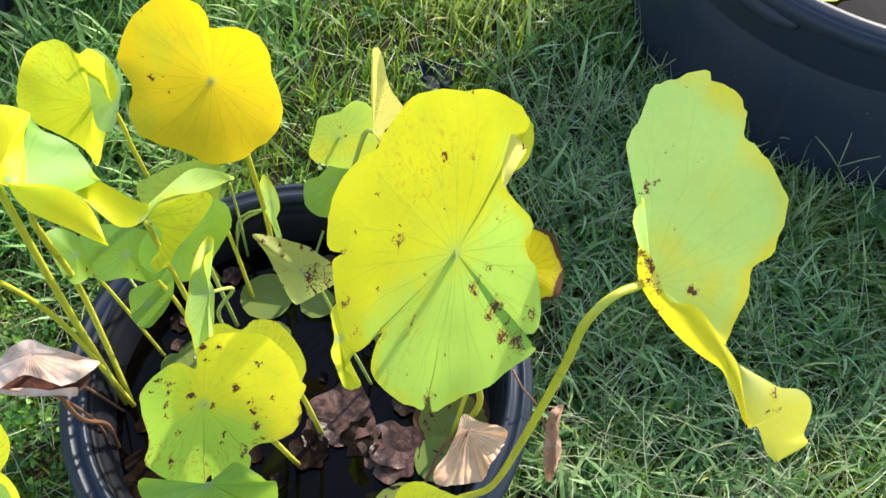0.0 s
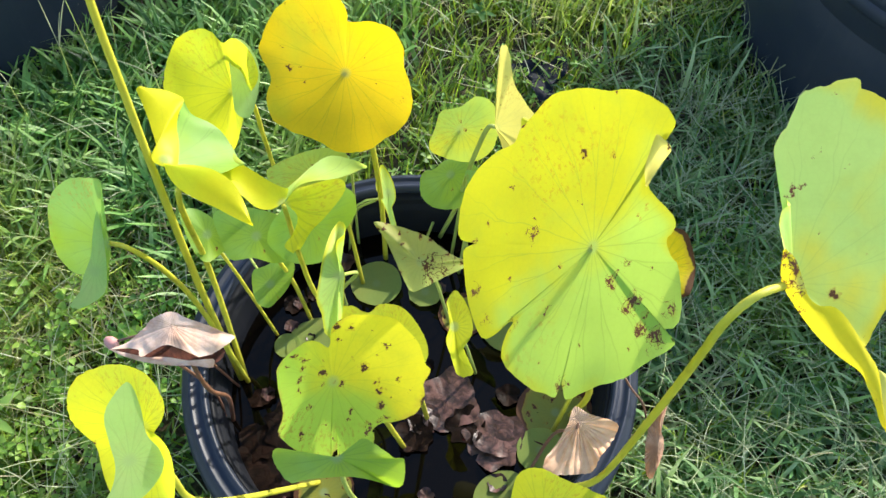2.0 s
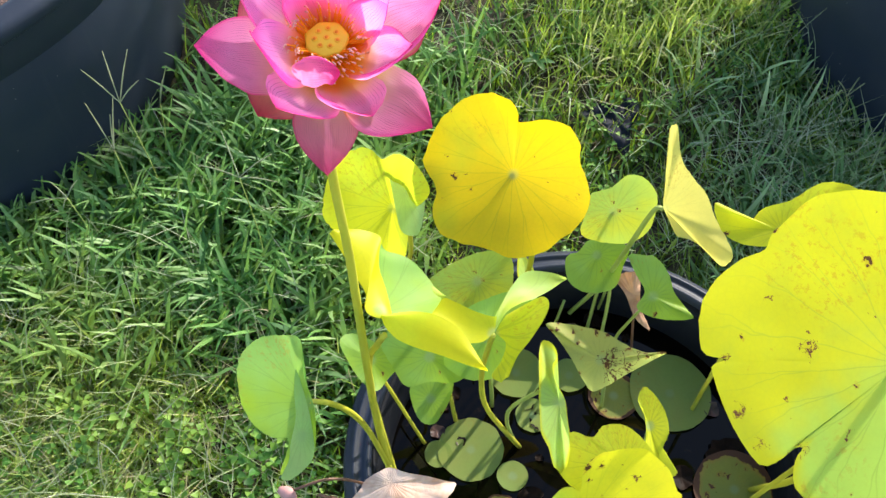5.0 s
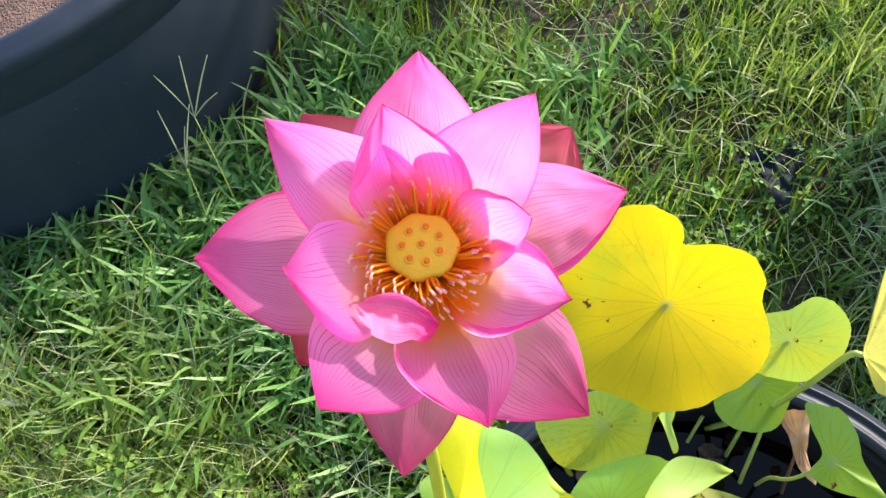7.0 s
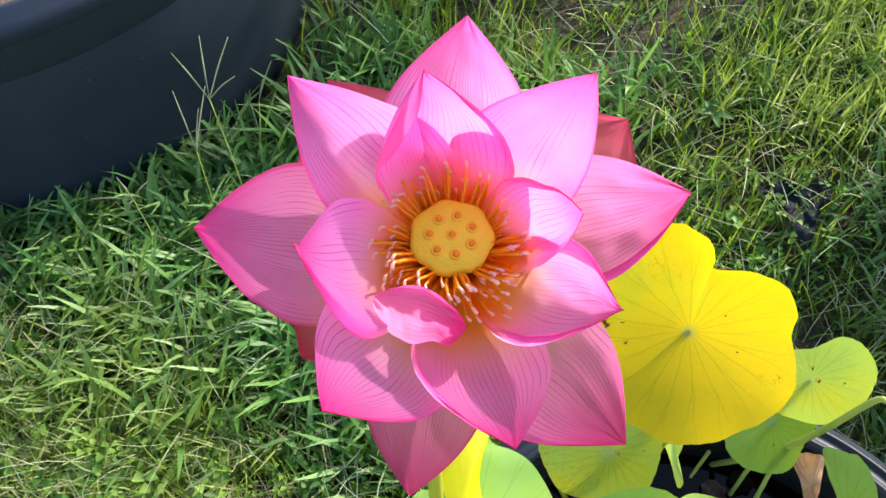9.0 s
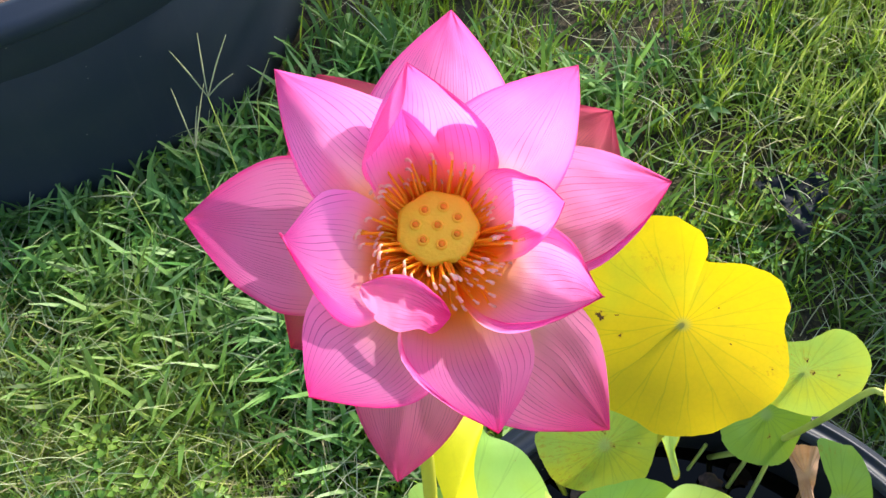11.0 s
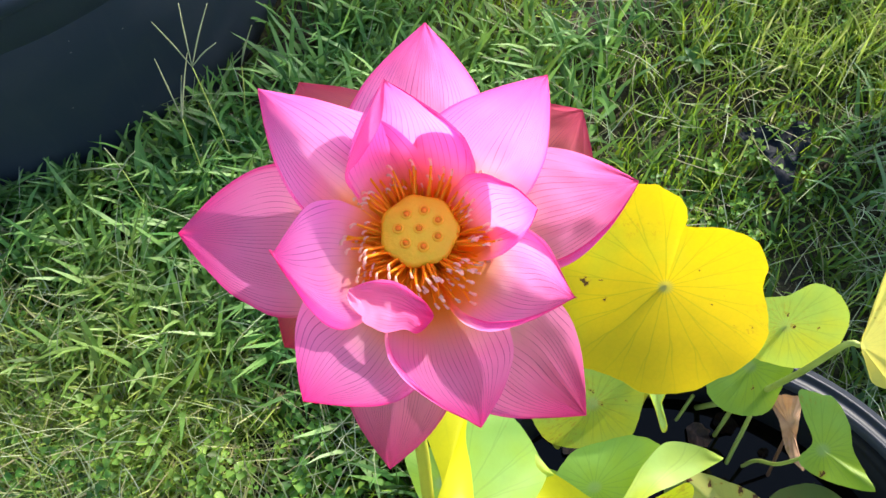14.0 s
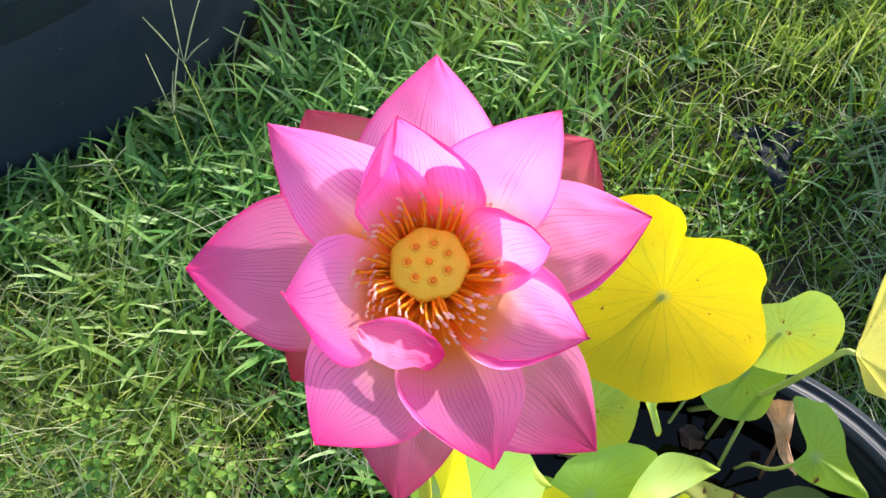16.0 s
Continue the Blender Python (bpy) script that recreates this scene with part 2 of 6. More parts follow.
# undersides of folded margins, and the shadow modelled as a lobe on leaf Q
M_lobe = leaf_material("leaf_underside_shade", (0.36, 0.55, 0.18), (0.46, 0.60, 0.22), 0.35, 0.03, seed=11.0, veins=0.3, rust=0.1)
M_streak = leaf_material("leaf_streaked", (0.36, 0.44, 0.12), (0.50, 0.50, 0.12), 0.5, 0.75, seed=7.0, torn_at=0.52, veins=0.3)
M_brownrim = leaf_material("leaf_brown_rim", LIME, GOLD, 0.7, 0.1, 0.75, seed=8.0)
M_pad = leaf_material("leaf_floating", (0.28, 0.38, 0.10), (0.40, 0.42, 0.11), 0.4, 0.04, 0.0, seed=9.0, veins=0.10, wax=0.10)
M_padold = leaf_material("leaf_floating_old", (0.24, 0.30, 0.06), (0.38, 0.37, 0.05), 0.5, 0.4, 0.9, seed=10.0, veins=0.2)


def dry_material(name, ribs, pale=(0.66, 0.46, 0.37), brown=(0.46, 0.26, 0.17)):
    n = Nodes(name)
    co = n.coord()
    xyz = n.tree.nodes.new("ShaderNodeSeparateXYZ")
    n.put(co, xyz.inputs[0])
    ang = n.math("ARCTAN2", xyz.outputs[1], xyz.outputs[0])
    rib = n.math("ABSOLUTE", n.math("SINE", n.math("ADD", n.math("MULTIPLY", ang, 17.0), n.math("MULTIPLY", n.noise(co, 30.0), 2.5))))
    patch = n.noise(co, 28.0, 5.0, 0.6)
    base = n.mix(n.step(patch, 0.35, 0.7), pale, brown)
    base = n.mix(n.step(patch, 0.69, 0.74), base, (0.10, 0.045, 0.03))
    base = n.mix(n.step(rib, 0.8, 1.0, 0.0, 0.25 * ribs), base, (0.70, 0.52, 0.38))
    bump = n.bump(n.math("ADD", n.math("MULTIPLY", rib, ribs), n.math("MULTIPLY", patch, 1.5)), 0.6, 0.003)
    n.surface(Base_Color=base, Roughness=0.8, Normal=bump)
    return n.sheer(base, (0.45, 0.20, 0.08), 0.22, bump)


M_dry = dry_material("dry_leaf", 0.12, (0.78, 0.58, 0.48), (0.52, 0.31, 0.22))
M_pleated = dry_material("dry_leaf_pleated", 1.0, (0.84, 0.54, 0.36), (0.58, 0.30, 0.16))
M_tan = dry_material("dry_leaf_tan", 0.4, (0.62, 0.36, 0.22), (0.36, 0.18, 0.10))


def rotten_material(name, dark, light, rough, wet=0.3):
    n = Nodes(name)
    co = n.coord()
    patch = n.noise(co, 40.0, 5.0, 0.65)
    base = n.mix(n.step(patch, 0.35, 0.65), dark, light)
    rib = n.math("MULTIPLY", n.math("ABSOLUTE", n.math("SUBTRACT", n.noise(co, 34.0, 2.0, 0.5, 1.2), 0.5)), 4.0)
    base = n.mix(n.step(rib, 0.0, 0.35, 0.6, 0.0), base, dark)
    n.bsdf.inputs["Specular IOR Level"].default_value = wet
    return n.surface(Base_Color=base, Roughness=rough, Normal=n.bump(n.math("ADD", patch, n.math("MULTIPLY", rib, 0.4)), 0.45, 0.003))


M_rotten = rotten_material("rotten_leaf", (0.014, 0.007, 0.006), (0.125, 0.062, 0.050), 0.38)
M_sunk = rotten_material("sunken_leaf", (0.005, 0.003, 0.002), (0.016, 0.008, 0.005), 0.5, 0.05)
# red-brown inside of the dead leaf, with the curl's shade put into the colour
M_cavity = rotten_material("dead_leaf_shaded_inside", (0.03, 0.010, 0.007), (0.13, 0.042, 0.026), 0.8)


def stalk_material(name, low, high, rust=0.3):
    n = Nodes(name)
    co = n.coord()
    streak = n.noise(n.node("Mapping", Vector=co, Scale=(220.0, 220.0, 14.0)), 1.0, 3.0)
    blotch = n.noise(co, 32.0, 4.0, 0.6)
    base = n.mix(streak, low, high)
    base = n.mix(n.step(blotch, 0.62, 0.75, 0.0, rust), base, (0.16, 0.09, 0.02))
    prick = n.node("TexVoronoi", Vector=co, Scale=420.0)
    n.surface(Base_Color=base, Roughness=0.5, Normal=n.bump(n.step(prick, 0.0, 0.3, 1.0, 0.0), 0.5, 0.0008))
    return n.sheer(base, high, 0.22)


M_petiole = stalk_material("petiole", (0.43, 0.42, 0.03), (0.64, 0.60, 0.06), 0.35)
M_petiole_thin = stalk_material("petiole_thin", (0.28, 0.36, 0.07), (0.48, 0.54, 0.14))
M_stalk_brown = stalk_material("petiole_dead", (0.13, 0.06, 0.035), (0.25, 0.12, 0.07))


def petal_material(name, pale, pink, deep, peach=0.8, thin=0.14):
    """Petal: pale and peach at the foot, deep pink at tip and margin, fine darker veins."""
    n = Nodes(name)
    uv = n.coord("UV")
    sep = n.tree.nodes.new("ShaderNodeSeparateXYZ")
    n.put(uv, sep.inputs[0])
    u, v = sep.outputs[0], sep.outputs[1]
    info = n.tree.nodes.new("ShaderNodeObjectInfo")
    shift = n.node("VectorMath", settings={"operation": "ADD"}, i0=uv, i1=n.node("CombineXYZ", X=n.math("MULTIPLY", info.outputs["Random"], 9.0), Y=0.0, Z=0.0))
    across = n.math("ABSOLUTE", n.math("SUBTRACT", u, 0.5))
    wob = n.noise(n.node("Mapping", Vector=shift, Scale=(4.0, 1.4, 1.0)), 1.0, 1.0, 0.4)
    line = n.math("FRACT", n.math("ADD", n.math("MULTIPLY", u, 40.0), n.math("MULTIPLY", wob, 7.5)))
    line = n.math("MULTIPLY", n.math("ABSOLUTE", n.math("SUBTRACT", line, 0.5)), 2.0)
    vein = n.math("MULTIPLY", n.step(line, 0.80, 0.98), n.step(n.noise(n.node("Mapping", Vector=shift, Scale=(11.0, 3.4, 1.0)), 1.0, 3.0), 0.32, 0.58, 0.08, 1.0))
    vein = n.math("MULTIPLY", vein, n.step(v, 0.30, 0.66, 0.10, 1.0))
    tone = n.noise(n.node("Mapping", Vector=shift, Scale=(22.0, 1.6, 1.0)), 1.0, 4.0, 0.6)
    edge = n.math("ADD", n.math("MULTIPLY", n.math("POWER", n.math("MULTIPLY", across, 2.0), 5.0), 0.42), n.step(v, 0.62, 1.03))
    base = n.mix(n.step(v, 0.20, 0.92), pale, pink)
    base = n.mix(n.math("MULTIPLY", n.math("SUBTRACT", tone, 0.32), 0.65), base, pale)
    base = n.mix(n.math("MINIMUM", n.math("ADD", edge, n.step(across, 0.462, 0.50, 0.0, 0.75)), 1.0), base, deep)
    base = n.mix(n.step(v, 0.58, 0.22, 0.0, peach), base, (1.0, 0.64, 0.44))
    base = n.mix(n.step(v, 0.42, 0.16, 0.0, min(1.0, peach * 1.2)), base, (1.0, 0.50, 0.04))
    base = n.mix(n.math("MULTIPLY", vein, 0.55), base, (0.46, 0.05, 0.30))
    glow = n.mix(n.math("MULTIPLY", vein, 0.60), n.mix(n.step(v, 0.20, 0.50, 0.0, thin), base, (1.0, 0.70, 0.86)), (0.45, 0.04, 0.2))
    bump = n.bump(n.math("ADD", n.math("MULTIPLY", vein, -0.6), n.math("MULTIPLY", tone, 1.4)), 0.22, 0.0006)
    n.surface(Base_Color=base, Roughness=0.55, Normal=bump)
    n.bsdf.inputs["Specular IOR Level"].default_value = 0.25
    n.bsdf.inputs["Sheen Weight"].default_value = 0.0
    return n.sheer(base, glow, 0.80, bump)


M_petal = petal_material("petal", (1.0, 0.35, 0.74), (1.0, 0.17, 0.60), (0.90, 0.012, 0.32))
M_petal_curled = petal_material("petal_curled", (0.99, 0.42, 0.78), (0.97, 0.18, 0.62), (0.86, 0.02, 0.34), 0.0)
M_petal_hem = petal_material("petal_hem", (0.94, 0.24, 0.58), (0.92, 0.12, 0.46), (0.82, 0.03, 0.30), 0.0, 0.15)
M_petal_outer = petal_material("petal_outer", (1.0, 0.36, 0.66), (0.98, 0.18, 0.54), (0.86, 0.03, 0.30), 0.1, 0.20)
M_petal_red = petal_material("petal_back", (0.88, 0.36, 0.34), (0.84, 0.20, 0.28), (0.74, 0.03, 0.15), 0.0, 0.12)


def plain(name, colour, rough=0.5, scale=60.0, vary=0.35, bump=0.2, through=None, depth=0.001):
    n = Nodes(name)
    co = n.coord()
    a, b = n.noise(co, scale, 4.0, 0.6), n.noise(co, scale * 6, 2.0)
    base = n.mix(n.math("MULTIPLY", a, vary * 1.4), colour, tuple(c * 0.45 for c in colour))
    base = n.mix(n.math("MULTIPLY", b, vary * 0.6), base, tuple(min(1, c * 1.3) for c in colour))
    nb = n.bump(n.math("ADD", a, b), bump, depth)
    n.surface(Base_Color=base, Roughness=rough, Normal=nb)
    return n.sheer(base, through, 0.5, nb) if through else n.mat


M_bud = plain("bud_skin", (0.50, 0.24, 0.22), 0.6, 200.0, 0.4, 0.3)
M_receptacle = plain("receptacle", (0.88, 0.66, 0.016), 0.5, 130.0, 0.10, 0.3)
M_carpel = plain("carpel", (0.95, 0.32, 0.005), 0.7, 400.0, 0.3)
M_carpel_lip = plain("carpel_lip", (0.95, 0.58, 0.012), 0.5, 400.0, 0.1)
M_filament = plain("filament", (1.0, 0.50, 0.015), 0.5, 300.0, 0.03, 0.2, (1.0, 0.62, 0.02))
M_anther = plain("anther_tip", (1.0, 0.84, 0.66), 0.55, 300.0, 0.06, 0.2, (1.0, 0.80, 0.55))


def plastic(name, colour, rough, dust, gloss):
    n = Nodes(name)
    co = n.coord()
    a = n.noise(co, 5.0, 5.0, 0.6)
    streak = n.noise(n.node("Mapping", Vector=co, Scale=(40.0, 40.0, 3.0)), 1.0, 4.0, 0.6)
    speck = n.node("TexVoronoi", Vector=co, Scale=55.0)
    keep = n.math("LESS_THAN", n.noise(co, 30.0, 2.0), 0.38)
    dot = n.math("MULTIPLY", n.math("LESS_THAN", speck, 0.075), keep)
    base = n.mix(n.math("MULTIPLY", n.step(a, 0.40, 0.75), dust), colour, (0.14, 0.13, 0.12))
    base = n.mix(n.math("MULTIPLY", n.step(streak, 0.52, 0.80), dust * 0.6), base, (0.16, 0.15, 0.14))
    base = n.mix(n.math("MULTIPLY", dot, 0.7), base, (0.26, 0.25, 0.23))
    grain = n.noise(co, 300.0, 2.0)
    n.surface(Base_Color=base, Normal=n.bump(n.math("ADD", grain, streak), 0.12, 0.0008),
              Roughness=n.math("ADD", rough, n.math("MULTIPLY", a, 0.25)))
    n.bsdf.inputs["Specular IOR Level"].default_value = gloss
    return n.mat


M_tub = plastic("tub_plastic", (0.014, 0.021, 0.036), 0.40, 0.08, 0.32)
M_scrap = plastic("scrap_plastic", (0.008, 0.011, 0.018), 0.62, 0.05, 0.2)
M_pot = plastic("pot_plastic", (0.005, 0.006, 0.009), 0.45, 0.03, 0.14)
M_rim = plastic("rim_plastic", (0.010, 0.015, 0.028), 0.34, 0.05, 0.32)


def water_material(name, colour):
    n = Nodes(name)
    co = n.coord()
    ripple = n.noise(co, 9.0, 2.0)
    scum = n.noise(co, 55.0, 5.0, 0.65)
    base = n.mix(n.step(scum, 0.60, 0.72, 0.0, 0.5), colour, (0.010, 0.007, 0.004))
    return n.surface(Base_Color=base, Roughness=0.03, Normal=n.bump(ripple, 0.05, 0.004), IOR=1.22)


M_water = water_material("pond_water", (0.0016, 0.0011, 0.0007))


def soil_material():
    n = Nodes("soil")
    co = n.coord()
    a, b, c = n.noise(co, 3.0, 4.0), n.noise(co, 45.0, 6.0, 0.65), n.noise(co, 260.0, 3.0)
    base = n.mix(n.step(b, 0.35, 0.65), (0.028, 0.020, 0.012), (0.10, 0.075, 0.04))
    base = n.mix(n.step(a, 0.45, 0.65, 0.0, 0.5), base, (0.03, 0.05, 0.012))
    base = n.mix(n.step(c, 0.62, 0.72, 0.0, 0.6), base, (0.20, 0.15, 0.08))
    # further out the same short turf covers the soil
    off = n.node("VectorMath", settings={"operation": "LENGTH"}, out=1, i0=n.node("VectorMath", settings={"operation": "SUBTRACT"}, i0=co, i1=(-0.2, 1.2, 0.0)))
    turf = n.mix(b, (0.035, 0.075, 0.018), (0.12, 0.19, 0.045))
    turf = n.mix(n.step(a, 0.35, 0.7, 0.0, 0.5), turf, (0.16, 0.19, 0.06))
    base = n.mix(n.step(n.math("ADD", off, a), 1.9, 2.6), base, turf)
    return n.surface(Base_Color=base, Roughness=0.95, Normal=n.bump(n.math("ADD", b, n.math("MULTIPLY", c, 0.4)), 0.9, 0.012))


M_soil = soil_material()
M_mulch = plain("mulch", (0.22, 0.13, 0.10), 0.95, 45.0, 0.6, 1.0, None, 0.01)


def blade_material(name, stops, through):
    """Grass: each blade takes its own tone."""
    n = Nodes(name)
    geo = n.tree.nodes.new("ShaderNodeNewGeometry")
    ramp = n.tree.nodes.new("ShaderNodeValToRGB")
    els = ramp.color_ramp.elements
    while len(els) < len(stops):
        els.new(0.5)
    for e, (p, c) in zip(els, stops):
        e.position, e.color = p, (*c, 1)
    n.put(geo.outputs["Random Per Island"], ramp.inputs[0])
    co = n.coord()
    big = n.noise(co, 2.6, 3.0)
    col = n.mix(n.step(big, 0.44, 0.72, 0.0, 0.30), ramp.outputs[0], (0.40, 0.44, 0.06))
    col = n.mix(n.step(big, 0.42, 0.20, 0.0, 0.35), col, (0.04, 0.11, 0.05))
    col = n.mix(n.math("MULTIPLY", n.noise(co, 70.0, 2.0), 0.20), col, (0.03, 0.06, 0.02))
    n.surface(Base_Color=col, Roughness=0.45)
    n.bsdf.inputs["Specular IOR Level"].default_value = 0.35
    return n.sheer(col, n.mix(0.45, col, through), 0.46)


M_grass = blade_material("grass_blades", [(0.0, (0.006, 0.022, 0.010)), (0.42, (0.034, 0.095, 0.026)), (0.62, (0.11, 0.25, 0.036)), (0.84, (0.27, 0.46, 0.05)), (0.96, (0.44, 0.55, 0.11)), (1.0, (0.64, 0.58, 0.30))], (0.52, 0.74, 0.02))
M_weed = blade_material("weed_leaves", [(0.0, (0.010, 0.036, 0.018)), (0.5, (0.05, 0.155, 0.042)), (1.0, (0.20, 0.36, 0.11))], (0.34, 0.56, 0.06))
M_broad = blade_material("broad_blades", [(0.0, (0.010, 0.045, 0.020)), (0.45, (0.066, 0.21, 0.050)), (0.8, (0.24, 0.45, 0.12)), (1.0, (0.40, 0.60, 0.24))], (0.34, 0.58, 0.08))
# soft broad blades, paler than M_broad to make up for light missing in the tub's shade
M_soft = blade_material("soft_blades", [(0.0, (0.03, 0.09, 0.045)), (0.45, (0.12, 0.28, 0.10)), (0.8, (0.36, 0.54, 0.22)), (1.0, (0.52, 0.66, 0.36))], (0.42, 0.60, 0.14))
M_clover = blade_material("clover_leaves", [(0.0, (0.02, 0.08, 0.022)), (0.5, (0.10, 0.28, 0.045)), (1.0, (0.34, 0.54, 0.09))], (0.38, 0.64, 0.05))
# sunlight put into the colour: paler blades, set only where the lawn is lit
M_sun_tint = blade_material("sun_tinted_blades", [(0.0, (0.10, 0.20, 0.04)), (0.45, (0.30, 0.42, 0.08)), (0.8, (0.50, 0.58, 0.16)), (1.0, (0.66, 0.62, 0.34))], (0.60, 0.74, 0.08))
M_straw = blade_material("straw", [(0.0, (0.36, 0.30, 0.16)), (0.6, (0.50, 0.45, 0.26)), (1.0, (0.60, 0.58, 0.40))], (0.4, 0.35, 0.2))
M_spike = blade_material("seed_spikes", [(0.0, (0.30, 0.38, 0.16)), (0.6, (0.46, 0.52, 0.30)), (1.0, (0.60, 0.62, 0.46))], (0.45, 0.5, 0.25))
M_leafy = plain("leafy_weed", (0.26, 0.44, 0.09), 0.5, 90.0, 0.35, 0.3, (0.4, 0.6, 0.08))
M_bark = plain("bark", (0.16, 0.11, 0.075), 0.9, 40.0, 0.6, 0.8, None, 0.004)
M_foliage = plain("tree_leaves", (0.08, 0.15, 0.03), 0.5, 40.0, 0.4, 0.2, (0.16, 0.30, 0.03))
M_seedhead = plain("seed_head", (0.42, 0.46, 0.28), 0.7, 300.0, 0.4, 0.4, (0.4, 0.42, 0.2))


# ---- building helpers ----
def mesh_of(name, verts, faces, material, uvs=None, smooth=True):
    me = bpy.data.meshes.new(name)
    me.from_pydata([tuple(v) for v in verts], [], faces)
    me.materials.append(material)
    if uvs is not None:
        layer = me.uv_layers.new(name="UVMap")
        loops = np.empty(len(me.loops), dtype=np.int32)
        me.loops.foreach_get("vertex_index", loops)
        layer.data.foreach_set("uv", np.asarray(uvs, dtype=np.float32)[loops].ravel())
    if smooth:
        me.polygons.foreach_set("use_smooth", [True] * len(me.polygons))
    me.update()
    return me


def thing(name, at, label, category, group="", kind=""):
    ob = new(name)
    ob.empty_display_size = 0.05
    ob.location = at
    return tagged(ob, label, category, group, kind)


def part(name, me, parent, m=None, label=""):
    """One mesh under a thing (an Empty that is only shifted) or under a part; m is its pose in the world."""
    ob = new(name, me)
    m = m or Matrix()
    up = Matrix()
    chain = parent
    while chain is not None:
        up = chain.matrix_basis @ up
        chain = chain.parent
    ob.parent = parent
    ob.matrix_basis = up.inverted() @ m
    return tagged(ob, label)


def frame_from(normal, at):
    n = Vector(normal).normalized()
    e1 = Vector((0, 0, 1)).cross(n)
    e1 = e1.normalized() if e1.length > 1e-4 else Vector((1, 0, 0))
    e2 = n.cross(e1)
    return Matrix.Translation(at) @ Matrix((e1, e2, n)).transposed().to_4x4()


def spline(points, count, closed=False):
    """Catmull-Rom through the points."""
    p = np.asarray(points, dtype=float)
    k = len(p)
    if not closed:
        p = np.vstack([2 * p[0] - p[1], p, 2 * p[-1] - p[-2]])
        t = np.linspace(0, k - 1 - 1e-9, count)
        i = t.astype(int)
        f = (t - i)[:, None]
        a, b, c, d = p[i], p[i + 1], p[i + 2], p[i + 3]
    else:
        t = np.linspace(0, k, count, endpoint=False)
        i = t.astype(int)
        f = (t - i)[:, None]
        a, b, c, d = p[(i - 1) % k], p[i % k], p[(i + 1) % k], p[(i + 2) % k]
    return 0.5 * (2 * b + (c - a) * f + (2 * a - 5 * b + 4 * c - d) * f ** 2 + (3 * b - a - 3 * c + d) * f ** 3)


def tube(name, points, radii, material, sides=10, steps=None):
    """A round stalk along a smooth line, with closed ends."""
    steps = steps or max(6, 5 * len(points))
    line = spline(points, steps)
    rr = np.interp(np.linspace(0, 1, steps), np.linspace(0, 1, len(radii)), radii)
    tang = np.gradient(line, axis=0)
    tang /= np.linalg.norm(tang, axis=1)[:, None]
    ref = np.array((0.3, 0.9, 0.1))
    verts, faces = [], []
    for q, t, r in zip(line, tang, rr):
        a = np.cross(t, ref)
        a /= np.linalg.norm(a)
        b = np.cross(t, a)
        for j in range(sides):
            w = 2 * math.pi * j / sides
            verts.append(q + r * (a * math.cos(w) + b * math.sin(w)))
    for i in range(steps - 1):
        for j in range(sides):
            j2 = (j + 1) % sides
            faces.append((i * sides + j, i * sides + j2, (i + 1) * sides + j2, (i + 1) * sides + j))
    faces.append(tuple(range(sides))[::-1])
    faces.append(tuple((steps - 1) * sides + j for j in range(sides)))
    return mesh_of(name, verts, faces, material)


def lathe(name, profile, material, segments=96, squash=(1, 1), wobble=0.0):
    """A turned form round z from (radius, height) pairs, with a slight out-of-round."""
    verts, faces = [], []
    for i in range(segments):
        w = 2 * math.pi * i / segments
        for r, z in profile:
            k = 1 + wobble * noise.noise(Vector((math.cos(w) * 1.5, math.sin(w) * 1.5, z * 2)))
            verts.append((r * k * math.cos(w) * squash[0], r * k * math.sin(w) * squash[1], z))
    k = len(profile)
    for i in range(segments):
        i2 = (i + 1) % segments
        for j in range(k - 1):
            faces.append((i * k + j, i2 * k + j, i2 * k + j + 1, i * k + j + 1))
    return mesh_of(name, verts, faces, material)


